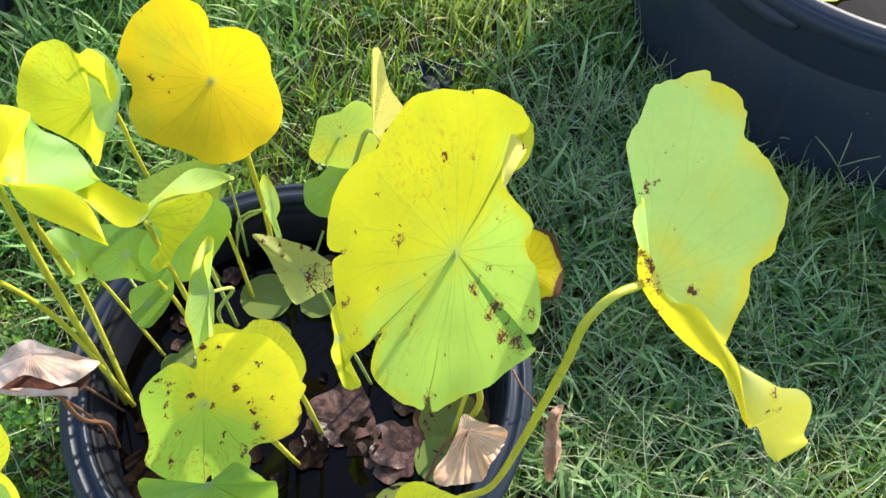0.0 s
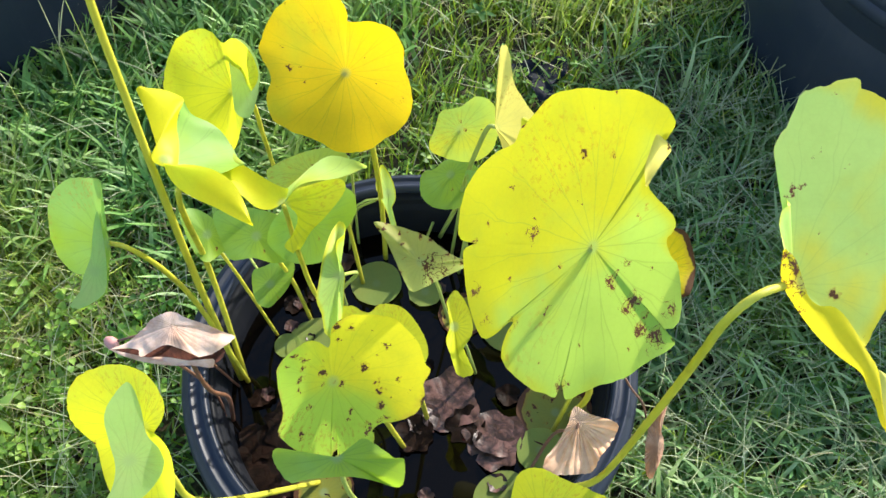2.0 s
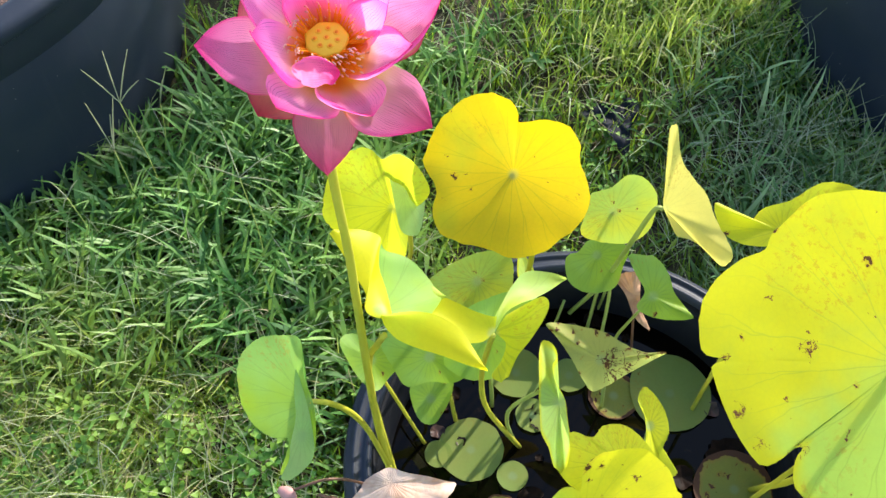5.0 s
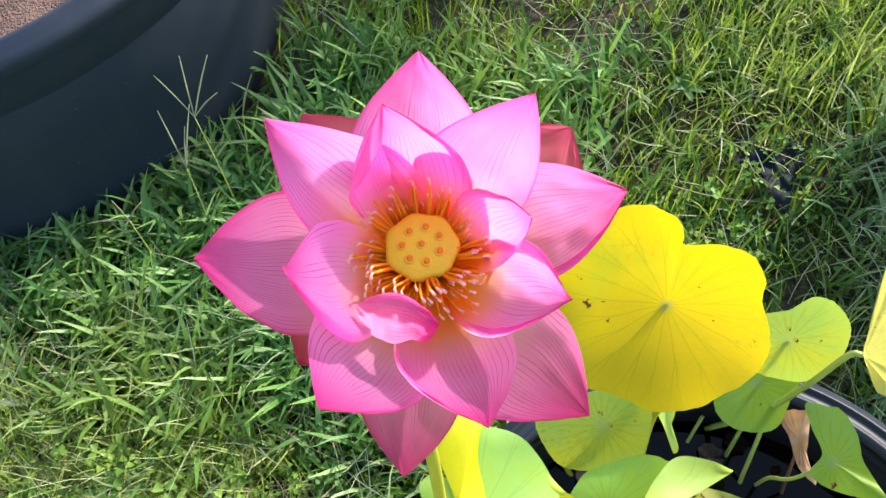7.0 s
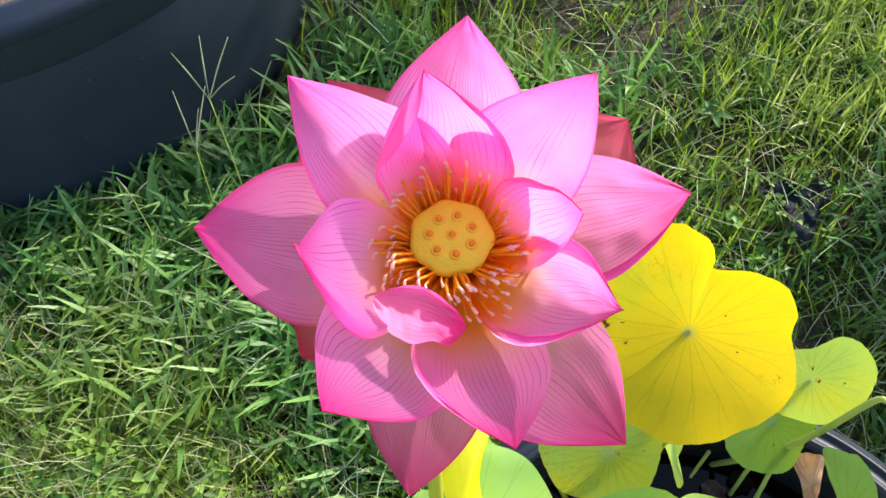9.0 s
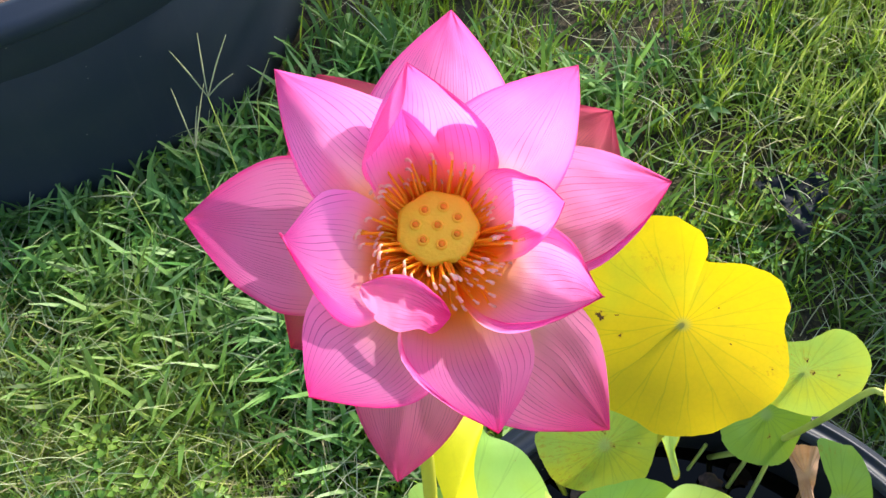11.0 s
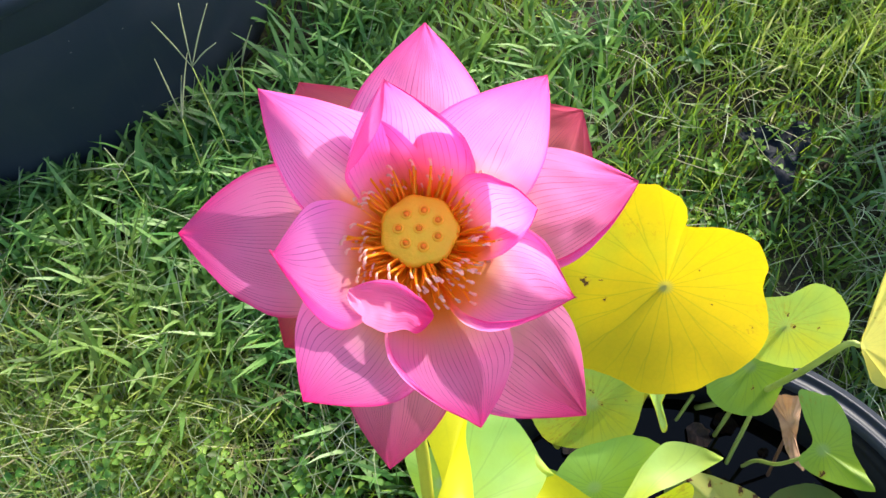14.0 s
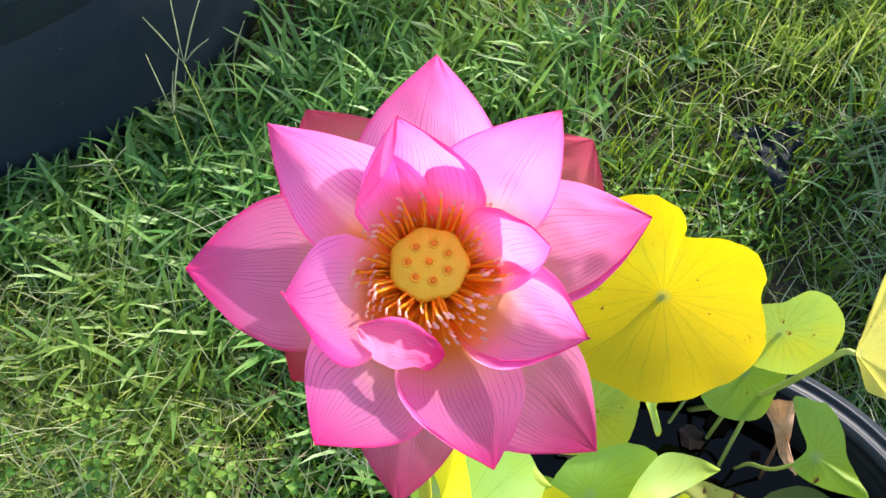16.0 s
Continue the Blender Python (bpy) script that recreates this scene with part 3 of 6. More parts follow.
def blade_mesh(name, material, lift, spokes, rings=14, around=0, power=1.5, wave=0.0022, crumple=0.0, seed=0):
    """A leaf blade round its stalk: each spoke is (degrees, reach in cm, rise of the margin in cm, height of a ridge short of the margin in cm)."""
    bowl = lift if isinstance(lift, tuple) else None
    if bowl:
        lift = 0
    rim = [(math.cos(radians(s[0])) * s[1] / 100, math.sin(radians(s[0])) * s[1] / 100, (s[2] if len(s) > 2 else lift) / 100, (s[3] if len(s) > 3 else 0) / 100) for s in spokes]
    folded = any(len(s) > 3 for s in spokes)
    if bowl:
        folded = True
        rim = [(x, y, bowl[0] * x * x + bowl[1] * x * y + bowl[2] * y * y, 0) for x, y, _, _ in rim]
    around = around or max(120, 3 * len(spokes))
    rim = spline(rim, around, closed=True)
    reach = np.hypot(rim[:, 0], rim[:, 1])
    even = sum(np.roll(reach, k) * math.exp(-(k / (around * 0.07)) ** 2) for k in range(-around // 7, around // 7 + 1))
    even *= reach.mean() / even.mean()
    if not folded:
        rim[:, 2] *= np.clip(reach / even, 0.5, 1.5) ** power
    verts, uvs, faces = [(0, 0, 0)], [(0.5, 0)], []
    for i in range(1, rings + 1):
        s = i / rings
        for j, (x, y, z, ridge) in enumerate(rim):
            q = Vector((x * s * 9 + seed * 3.1, y * s * 9, seed))
            dz = wave * s * 2 * noise.noise(q * 2.2) + crumple * s * noise.noise(q * 4.5) + 0.5 * crumple * s * noise.noise(q * 11)
            rag = 1 + (0.018 + 3 * crumple) * s ** 6 * noise.noise(Vector((j * 0.55, seed, 2.0)))
            verts.append((x * s * rag, y * s * rag, z * s ** power + ridge * math.sin(math.pi * s ** 2.2) + dz))
            uvs.append((j / around, s))
    for j in range(around):
        faces.append((0, 1 + j, 1 + (j + 1) % around))
    for i in range(rings - 1):
        a, b = 1 + i * around, 1 + (i + 1) * around
        for j in range(around):
            j2 = (j + 1) % around
            faces.append((a + j, b + j, b + j2, a + j2))
    return mesh_of(name, verts, faces, material, uvs)


def strip_mesh(name, material, low, high, bulge, seed, count=60, across=9):
    """A band of blade between two margins (points in cm), bowed up along its middle."""
    a, b = spline(np.array(low) / 100, count), spline(np.array(high) / 100, count)
    verts, uvs, faces = [], [], []
    for i in range(count):
        for j in range(across):
            f = j / (across - 1)
            p = a[i] * (1 - f) + b[i] * f
            q = Vector((p[0] * 30, p[1] * 30, seed))
            verts.append((p[0] + 0.0006 * noise.noise(q), p[1], p[2] + bulge * math.sin(math.pi * f) + 0.0012 * noise.noise(q * 0.7)))
            uvs.append((f, 0.45 + 0.4 * (1 - i / count)) if name == "folded_margin" else (i / count, 0.45 + 0.3 * f))
    for i in range(count - 1):
        for j in range(across - 1):
            k = i * across + j
            faces.append((k, k + 1, k + across + 1, k + across))
    return mesh_of(name, verts, faces, material, uvs)


# ---- ground ----
def ground():
    lo, hi, k = -1.8, 1.6, 120
    xs = np.concatenate([[-120, -30, -8, -3.5], np.linspace(-2.4, 2.0, k), [3.5, 8, 30, 120]])
    ys = np.concatenate([[-120, -30, -8, -2.0], np.linspace(-0.6, 3.2, k), [5, 10, 30, 120]])
    verts = []
    for y in ys:
        for x in xs:
            near = abs(x) < 3 and -1.5 < y < 4
            verts.append((x, y, (0.012 * noise.noise(Vector((x * 5, y * 5, 0))) + 0.006 * noise.noise(Vector((x * 22, y * 22, 4)))) if near else 0.0))
    w = len(xs)
    faces = [(j * w + i, j * w + i + 1, (j + 1) * w + i + 1, (j + 1) * w + i) for j in range(len(ys) - 1) for i in range(w - 1)]
    return tagged(new("ground", mesh_of("ground", verts, faces, M_soil)), "dark soil of the lawn with short turf", "ground", kind="structure")


ground()

POT, POT_TOP, WATER = Vector((-0.118, 0.540, 0.0)), 0.30, 0.203
LEFT_TUB, RIGHT_TUB = Vector((-1.522, 1.370, 0.0)), Vector((0.750, 1.692, 0.0))
# radius at the foot and at the top
LEFT_R, RIGHT_R = (0.525, 0.577), (0.458, 0.474)


# ---- the lotus pot ----
def lotus_pot():
    pot = thing("lotus_pot", POT, "round black plastic pot with ribbed rolled rim, full of dark water", "pot")
    outer = [(0.0, 0.004), (0.235, 0.004), (0.245, 0.012), (0.262, 0.12), (0.276, 0.24), (0.279, 0.258)]
    inner = [(0.284, 0.290), (0.279, 0.272), (0.278, 0.264), (0.2745, 0.262), (0.274, 0.250), (0.2725, 0.248), (0.272, 0.230), (0.2705, 0.228), (0.268, 0.20), (0.262, 0.13), (0.25, 0.06), (0.0, 0.05)]
    part("body", lathe("pot_body", outer + [(0.283, 0.262)] + inner, M_pot, 128, wobble=0.004), pot, Matrix.Translation(POT), "black plastic wall with moulded rings inside")
    rim = [(0.284, 0.289), (0.2855, 0.2985), (0.289, 0.302), (0.293, 0.300), (0.2945, 0.296), (0.305, 0.2955), (0.3065, 0.2985), (0.310, 0.2985),
           (0.3115, 0.2945), (0.318, 0.291), (0.322, 0.286), (0.3235, 0.278), (0.3215, 0.262), (0.316, 0.258), (0.312, 0.262), (0.306, 0.276), (0.284, 0.276), (0.284, 0.289)]
    part("rim", lathe("pot_rim", rim, M_rim, 128, wobble=0.004), pot, Matrix.Translation(POT), "blue-black rolled rim with two raised beads")
    ring = [(0.0, 0.0), (0.269, 0.0)]
    me = lathe("pond_water", ring, M_water, 96)
    w = new("water", me)
    w.location = (POT.x, POT.y, WATER)
    tagged(w, "dark still water in the pot", "water", kind="structure")


lotus_pot()


# ---- the two big tubs behind ----
def tub_profiles(foot, top, height, groove):
    """Outlines of a tub's wall and rim as (radius, height); the wall leans out a little, with a fine moulded groove."""
    lean = lambda z: foot + (top - foot) * z / height
    wall = [(0.0, 0.0), (foot - 0.03, 0.0), (foot - 0.008, 0.004), (foot, 0.02)]
    wall += [(lean(height * k / 12), height * k / 12) for k in range(1, 7)]
    wall += [(lean(groove - 0.003), groove - 0.003), (lean(groove) - 0.0012, groove - 0.001), (lean(groove) - 0.0012, groove + 0.001), (lean(groove + 0.003), groove + 0.003)]
    wall += [(lean(height * 0.94), height * 0.94), (lean(height) - 0.001, height - 0.012), (top - 0.022, height - 0.012), (top - 0.035, height * 0.7), (foot - 0.03, 0.05), (0.0, 0.05)]
    rim = [(top - 0.026, height - 0.020), (top - 0.026, height + 0.010), (top - 0.020, height + 0.017), (top - 0.010, height + 0.018), (top - 0.002, height + 0.012), (top + 0.006, height + 0.010),
           (top + 0.012, height + 0.006), (top + 0.015, height - 0.004), (top + 0.014, height - 0.018), (top + 0.009, height - 0.023), (top + 0.002, height - 0.020), (top - 0.026, height - 0.020)]
    return wall, rim


def stock_tub(at, foot, top, height, groove, label):
    tub = thing("stock_tub", at, label, "tub", "big black tubs")
    wall, rim = tub_profiles(foot, top, height, groove)
    me = lathe("tub_wall", wall, M_tub, 160, wobble=0.006)
    for v in me.vertices:
        out = Vector((v.co.x, v.co.y, 0))
        if out.length > foot * 0.9 and 0.03 < v.co.z < height * 0.93:
            v.co += out.normalized() * (0.003 * noise.noise(Vector((v.co.x * 7, v.co.y * 7, v.co.z * 9 + at.x))))
    part("wall", me, tub, Matrix.Translation(at))
    part("rim", lathe("tub_rim", rim, M_tub, 160, wobble=0.004), tub, Matrix.Translation(at), "thick rolled rim of black plastic")
    return tub


def tub_grip(tub, at, top, height, start, end):
    """A moulded hand grip: a rounded ledge under the rim that fades into the wall at both ends."""
    verts, faces, steps, ring = [], [], 36, 10
    for i in range(steps + 1):
        w = radians(start + (end - start) * i / steps)
        swell = min(1.0, 6.0 * min(i, steps - i) / steps) ** 0.5
        for j in range(ring):
            a = 2 * math.pi * j / ring
            r, z = top + 0.004 + swell * 0.018 * math.cos(a), height - 0.030 + (0.006 + 0.014 * swell) * math.sin(a)
            verts.append((r * math.cos(w), r * math.sin(w), z))
    for i in range(steps):
        for j in range(ring):
            faces.append((i * ring + j, i * ring + (j + 1) % ring, (i + 1) * ring + (j + 1) % ring, (i + 1) * ring + j))
    faces += [tuple(range(ring))[::-1], tuple(steps * ring + j for j in range(ring))]
    part("grip", mesh_of("tub_grip", verts, faces, M_tub), tub, Matrix.Translation(at), "moulded ledge under the rim")


stock_tub(LEFT_TUB, LEFT_R[0], LEFT_R[1], 0.474, 0.375, "large black plastic tub filled with brown mulch")
right_tub = stock_tub(RIGHT_TUB, RIGHT_R[0], RIGHT_R[1], 0.415, 0.310, "large black plastic water tub with pale floating pads")
tub_grip(right_tub, RIGHT_TUB, RIGHT_R[1], 0.415, 212, 243)


def tub_filling():
    verts, faces = [], []
    for j in range(71):
        for i in range(71):
            x, y = (i / 35 - 1) * 0.56, (j / 35 - 1) * 0.56
            q = Vector((x * 18, y * 18, 3))
            verts.append((x, y, 0.012 * noise.noise(q) + 0.006 * noise.noise(q * 3)))
    for j in range(70):
        for i in range(70):
            a = j * 71 + i
            if all(math.hypot(verts[b][0], verts[b][1]) < 0.547 for b in (a, a + 1, a + 72, a + 71)):
                faces.append((a, a + 1, a + 72, a + 71))
    ob = new("mulch", mesh_of("mulch", verts, faces, M_mulch))
    ob.location = LEFT_TUB + Vector((0, 0, 0.420))
    tagged(ob, "reddish brown mulch filling the tub", "mulch", kind="stuff")
    me = lathe("tub_water", [(0.0, 0.0), (0.446, 0.0)], M_water, 80)
    w = new("water", me)
    w.location = (RIGHT_TUB.x, RIGHT_TUB.y, 0.392)
    tagged(w, "dark water standing in the tub", "water", kind="structure")


tub_filling()

# ---- lotus leaves ----
# middle of the blade, way that its upper side faces, rise of the margin in cm (or the bowl's three curvatures), spokes
LEAF = {}
LEAF["H"] = ((0.090, 0.470, 0.788), (-0.7, -0.36, 0.615), (0.55, -0.30, 0.26), [(-176, 15.9), (172, 16.0), (161, 15.3), (148, 14.2), (137, 14.3), (126, 14.1), (116, 13.8), (110, 13.3), (109, 12.3), (112, 11.7), (108, 8.7), (97, 7.8), (74, 9.2), (66, 9.2), (61, 8.5), (53, 9.1), (47, 10.1), (28, 12.4), (19, 11.0), (16, 11.1), (16, 12.0), (22, 13.3), (17, 13.3), (1, 12.8), (-9, 12.7), (-17, 12.7), (-26, 13.5), (-31, 13.7), (-36, 12.6), (-37, 13.7), (-46, 13.9), (-55, 14.2), (-72, 14.3), (-79, 12.5), (-81, 11.4), (-84, 12.6), (-83, 13.6), (-86, 15.7), (-101, 16.5), (-118, 17.5), (-122, 16.8), (-123, 16.1), (-124, 18.0), (-127, 18.8), (-134, 19.2), (-140, 19.0), (-148, 18.1), (-157, 16.9), (-164, 15.5), (-169, 15.8)])
LEAF["J"] = ((0.247, 0.431, 0.863), (0.17, -0.42, 0.89), 0, [(109, 3.0, 1.2, 0), (107, 4.4, 1.6), (104, 5.0, 1.6), (97, 5.7, 1.2), (88, 6.1, 0.8), (87, 6.7), (89, 8.2), (91, 9.4), (91, 10.6), (89, 11.5), (85, 12.4), (82, 14.0), (80, 15.2), (76, 15.8), (72, 16.1), (69, 16.9), (64, 17.4), (63, 16.7), (59, 16.8), (55, 16.6), (52, 16.0), (50, 15.6), (49, 14.9), (47, 14.0), (43, 13.8), (37, 13.6), (28, 13.1), (21, 12.8), (15, 12.0), (10, 11.1), (3, 10.1), (-1, 8.4), (-16, 7.9), (-32, 7.4), (-45, 7.5), (-50, 7.3, 0.3), (-59, 4.6, 0.2), (-72, 2.0), (-125, 0.9), (177, 0.7)])
LEAF["G"] = ((-0.141, 0.363, 0.584), (0.57, -0.53, 0.63), (2.65, 0.17, 1.56), [(75, 4.0), (71, 6.1), (64, 7.0), (52, 7.9), (35, 8.7), (27, 9.2), (18, 9.3), (2, 9.6), (-12, 9.6), (-18, 10.1), (-27, 9.5), (-37, 9.9), (-49, 9.8), (-60, 8.7), (-69, 7.4), (-79, 7.3), (-79, 7.8), (-84, 8.6), (-89, 9.1), (-96, 9.4), (-108, 9.6), (-112, 9.1), (-110, 8.2), (-111, 7.4), (-117, 8.1), (-118, 9.9), (-131, 9.1), (-141, 8.2), (-157, 7.8), (-170, 7.7), (-178, 6.4), (168, 6.0), (153, 6.2), (137, 6.7), (127, 6.6), (113, 6.2), (98, 5.9), (87, 5.1)])
LEAF["Gp"] = ((-0.1, 0.44, 0.545), (0.18, -0.3, 0.94), 0, [(143, 8.1), (135, 7.6), (124, 6.4), (120, 5.1), (113, 4.4), (94, 4.7), (63, 4.2), (24, 3.5), (-19, 3.9), (-45, 4.2), (-69, 4.1), (-130, 3.5), (-166, 5.1), (165, 6.9)])
LEAF["yl"] = ((-0.25, 0.74, 0.63), (0.17, -0.81, 0.56), 2, [(84, 6.6), (60, 7.8), (43, 8.5), (26, 8.2), (12, 7.5), (-7, 8.3), (-23, 9.2), (-40, 9.4), (-59, 9.3), (-74, 9.7), (-93, 9.7), (-112, 9.0), (-133, 9.8), (-146, 10.6), (-161, 10.1), (-177, 9.0), (167, 10.5), (150, 10.9), (136, 11.1), (122, 11.2), (108, 10.8), (98, 9.9), (90, 8.8), (86, 7.4)])
LEAF["yl2"] = ((-0.384, 0.691, 0.608), (0.49, -0.75, 0.45), 0, [(87, 6.4), (94, 8.0), (102, 8.9), (114, 9.3), (126, 9.1), (148, 8.5), (165, 8.2), (-178, 7.0), (-155, 5.6), (-126, 5.5), (-112, 6.5, 0.5), (-106, 6.8, 2), (-91, 3.5, 3.5), (-1, 1.9, 4.5), (42, 4.6, 4.5), (57, 6.2, 3.5), (68, 7.1, 2.5), (77, 7.3, 1.5)])
LEAF["B"] = ((-0.25, 0.527, 0.641), (0, 0, 1), 0, [])
LEAF["Bu"] = ((-0.262, 0.592, 0.5), (0.3, -0.7, 0.65), 0, [(150, 4.0), (112, 4.6), (80, 5.0), (52, 6.2), (30, 7.0), (8, 6.2), (-20, 4.6), (-50, 4.4), (-75, 5.2), (-100, 5.4), (-128, 5.6), (-160, 5.8), (174, 4.8)])
LEAF["A"] = ((-0.356, 0.498, 0.672), (0, 0, 1), 0, [])
LEAF["U"] = ((-0.425, 0.437, 0.625), (-0.01, -0.75, 0.66), 0, [(99, 6.9, 0.5), (116, 7.5), (132, 8.2), (147, 8.3), (162, 7.9), (-174, 7.2), (-152, 6.8), (-131, 6.0), (-114, 4.9), (-109, 6.6), (-107, 9.1), (-98, 7.5), (-80, 5.3, 1), (-64, 2.8, 2), (-15, 0.6, 1.5), (98, 3.4, 1)])
LEAF["Kt"] = ((-0.12, 0.61, 0.44), (-0.0, -0.44, 0.9), 0, [(153, 8.0, 1), (141, 6.3), (124, 4.6), (88, 3.5), (43, 3.5), (17, 5.4, 1), (14, 7.8, 2), (6, 6.1, 1), (-20, 3.7), (-69, 3.3, -1), (-98, 4.0, -1.5), (-128, 3.2, -1), (-171, 3.4), (161, 5.6)])
LEAF["L"] = ((-0.064, 0.774, 0.544), (0.13, -0.8, 0.59), 0, [(91, 10.5, 1), (86, 10.7, 1), (79, 7.8), (71, 6.2), (44, 5.1), (17, 5.5), (-10, 6.5), (-26, 8.8), (-35, 10.8, 1), (-45, 10.6, 1), (-45, 8.2), (-48, 5.4, 1), (-63, 3.7, 1), (-62, 2.3), (60, 0.1), (93, 3.6, 1), (92, 7.2, 1)])
LEAF["M"] = ((-0.118, 0.804, 0.485), (-0.06, -0.73, 0.68), 0, [(106, 3.1), (91, 3.9), (78, 5.1), (59, 5.8), (34, 5.9), (11, 5.4), (-20, 5.2), (-50, 4.8), (-84, 4.4), (-123, 5.0), (-139, 5.0), (-167, 3.6), (155, 3.7), (128, 3.1)])
LEAF["M2"] = ((-0.128, 0.79, 0.395), (-0.05, -0.42, 0.91), 0, [(-178, 2.6), (-169, 3.8), (-153, 4.5), (-124, 5.3), (-97, 5.4), (-66, 5.2), (-45, 4.9), (-13, 3.9), (23, 4.4), (54, 3.1), (126, 2.3)])
LEAF["F"] = ((-0.175, 0.485, 0.59), (-0.29, -0.4, 0.87), 0, [(150, 6.5, -1), (139, 6.2, -1), (131, 4.8), (136, 3.7, 1), (134, 2.0, 1), (63, 0.6), (-25, 1.8), (-39, 4.9), (-50, 7.1, -1), (-56, 6.8), (-62, 5.0, 1), (-78, 3.5, 1.5), (-142, 1.9, 1.5), (165, 3.3, 1)])
LEAF["E"] = ((-0.328, 0.565, 0.36), (0.12, -0.36, 0.93), 0, [(143, 3.0), (105, 2.6), (79, 3.1), (48, 4.5), (29, 3.9), (-9, 2.6), (-64, 2.5), (-94, 3.3), (-123, 3.2), (-166, 2.5)])
LEAF["Cu"] = ((-0.326, 0.566, 0.485), (0.13, -0.39, 0.91), 0, [(152, 6.2), (128, 5.1), (71, 3.4), (18, 5.2), (-6, 6.2, -1), (-24, 5.7, -1), (-55, 4.3, -1), (-97, 2.9), (-138, 4.4), (-173, 4.5)])
LEAF["Dk"] = ((-0.399, 0.564, 0.461), (0.17, -0.38, 0.91), 0, [(134, 4.4, 1), (111, 4.0), (69, 2.3), (-19, 3.3), (-67, 3.2), (-96, 3.8, 1), (-134, 2.7, 1), (163, 2.9, 1)])
LEAF["P"] = ((-0.055, 0.54, 0.42), (0.12, -0.39, 0.91), 0, [(87, 4.7), (69, 3.8), (28, 2.6), (-24, 2.5), (-60, 2.8), (-83, 3.9), (-68, 6.2), (-77, 6.6), (-88, 6.1), (-99, 3.7, 1), (-122, 2.1, 1), (-175, 0.6, 1.5), (109, 2.3, 1), (104, 3.4)])
LEAF["Q"] = ((-0.271, 0.235, 0.685), (0.05, -0.77, 0.64), 0, [(-25, 1.2), (31, 2.1), (59, 3.6), (87, 5.2), (111, 6.3), (132, 6.9), (152, 7.5), (170, 7.5), (-174, 7.2), (-162, 6.6), (-144, 5.8), (-122, 7.1), (-101, 9.7), (-85, 11.1), (-71, 9.3), (-50, 5.6, 1), (-23, 3.5, 1.5), (-10, 2.1, 1)])
LEAF["S"] = ((-0.11, 0.285, 0.585), (-0.01, -0.15, 0.99), 0, [(-161, 6.4, 1), (-170, 6.0), (-158, 3.5), (-143, 0.6), (50, 1.5), (55, 3.2), (27, 4.8), (16, 5.9, 1), (13, 7.1, 2), (-3, 7.4, 1), (-8, 6.6), (-14, 4.4, 0.5), (-49, 2.2, 1), (-118, 3.5, 1), (-129, 5.1, 1), (-146, 5.8, 1)])
LEAF["T"] = ((0.105, 0.28, 0.565), (-0.12, -0.16, 0.98), 0, [(168, 5.3), (142, 5.6), (112, 5.0), (80, 6.3), (64, 7.7), (47, 7.5), (19, 6.8), (-23, 5.6), (-71, 4.7), (-129, 3.4)])
LEAF["V"] = ((-0.06, 0.7, 0.455), (-0.11, -0.46, 0.88), 0, [(117, 5.3), (103, 5.0), (74, 3.5), (30, 2.7), (-1, 4.2), (-12, 5.5, 1), (-40, 3.5), (-89, 2.5), (-130, 2.4), (167, 1.2), (144, 3.7), (137, 6.0)])
LEAF["N"] = ((-0.215, 0.757, 0.36), (0.23, -0.48, 0.84), 0, [(96, 4.3), (82, 3.3), (44, 1.5), (-45, 1.4), (-88, 2.7), (-84, 4.9), (-92, 5.4), (-103, 2.8), (-154, 1.4, 1), (138, 2.2, 1)])
LEAF["O"] = ((-0.281, 0.666, 0.504), (0.04, -0.4, 0.92), 0, [(-172, 6.3), (173, 5.2), (144, 3.7), (98, 3.4), (61, 4.3), (38, 5.0), (11, 4.5), (-34, 4.5), (-78, 4.1), (-130, 5.5)])
LEAF["I"] = ((0.152, 0.484, 0.759), (0.25, -0.47, 0.85), 0, [(110, 4.8), (93, 5.7), (83, 3.8, 0.5), (65, 3.8), (41, 4.1), (16, 3.7), (-17, 3.7), (-52, 3.8, 0.5), (-70, 3.4), (-89, 3.2), (-122, 2.4), (160, 2.1)])
LEAF["Rr"] = ((0.051, 0.702, 0.627), (-0.15, -0.29, 0.95), 0, [(-171, 7.7, 1), (-175, 6.4), (-154, 4.1, -1), (158, 3.2), (103, 3.5, 1), (82, 6.5, 1), (69, 8.6), (56, 9.5), (39, 9.1), (18, 8.0), (2, 5.0), (-26, 2.0), (-112, 2.9), (-134, 4.8), (-152, 6.4)])
LEAF["dry"] = ((-0.335, 0.38, 0.58), (0.15, -0.3, 0.94), 0, [(-170, 7.2, -1), (-172, 5.4, -1), (178, 3.5, -0.6), (156, 2.6, -0.3), (124, 1.7), (78, 1.5), (10, 2.0), (-8, 3.7, -0.3), (-16, 5.5, -1), (-19, 6.7, -1.4), (-31, 6.1, -1), (-45, 5.3, -0.5), (-58, 4.6), (-64, 3.8, 0.3), (-105, 2.2, 0.3), (-134, 3.2), (-143, 4.7), (-153, 4.5, -0.3), (-164, 5.4, -0.6)])
LEAF["dry_inner"] = ((-0.332, 0.36, 0.552), (0.1, -0.19, 0.98), 0, [(165, 6.4), (159, 3.6), (136, 2.0), (83, 1.3), (-1, 3.1), (-6, 5.5), (-16, 5.5), (-26, 4.7), (-34, 3.1), (-114, 1.0), (180, 3.4), (170, 5.2)])
LEAF["dry_fold"] = ((-0.332, 0.346, 0.556), (0.14, -0.48, 0.87), 0, [(166, 6.7), (168, 5.1), (167, 2.9), (65, 0.6), (1, 3.3), (4, 5.1), (-7, 5.0), (-8, 2.7), (-56, 0.4), (179, 2.6), (171, 4.7)])
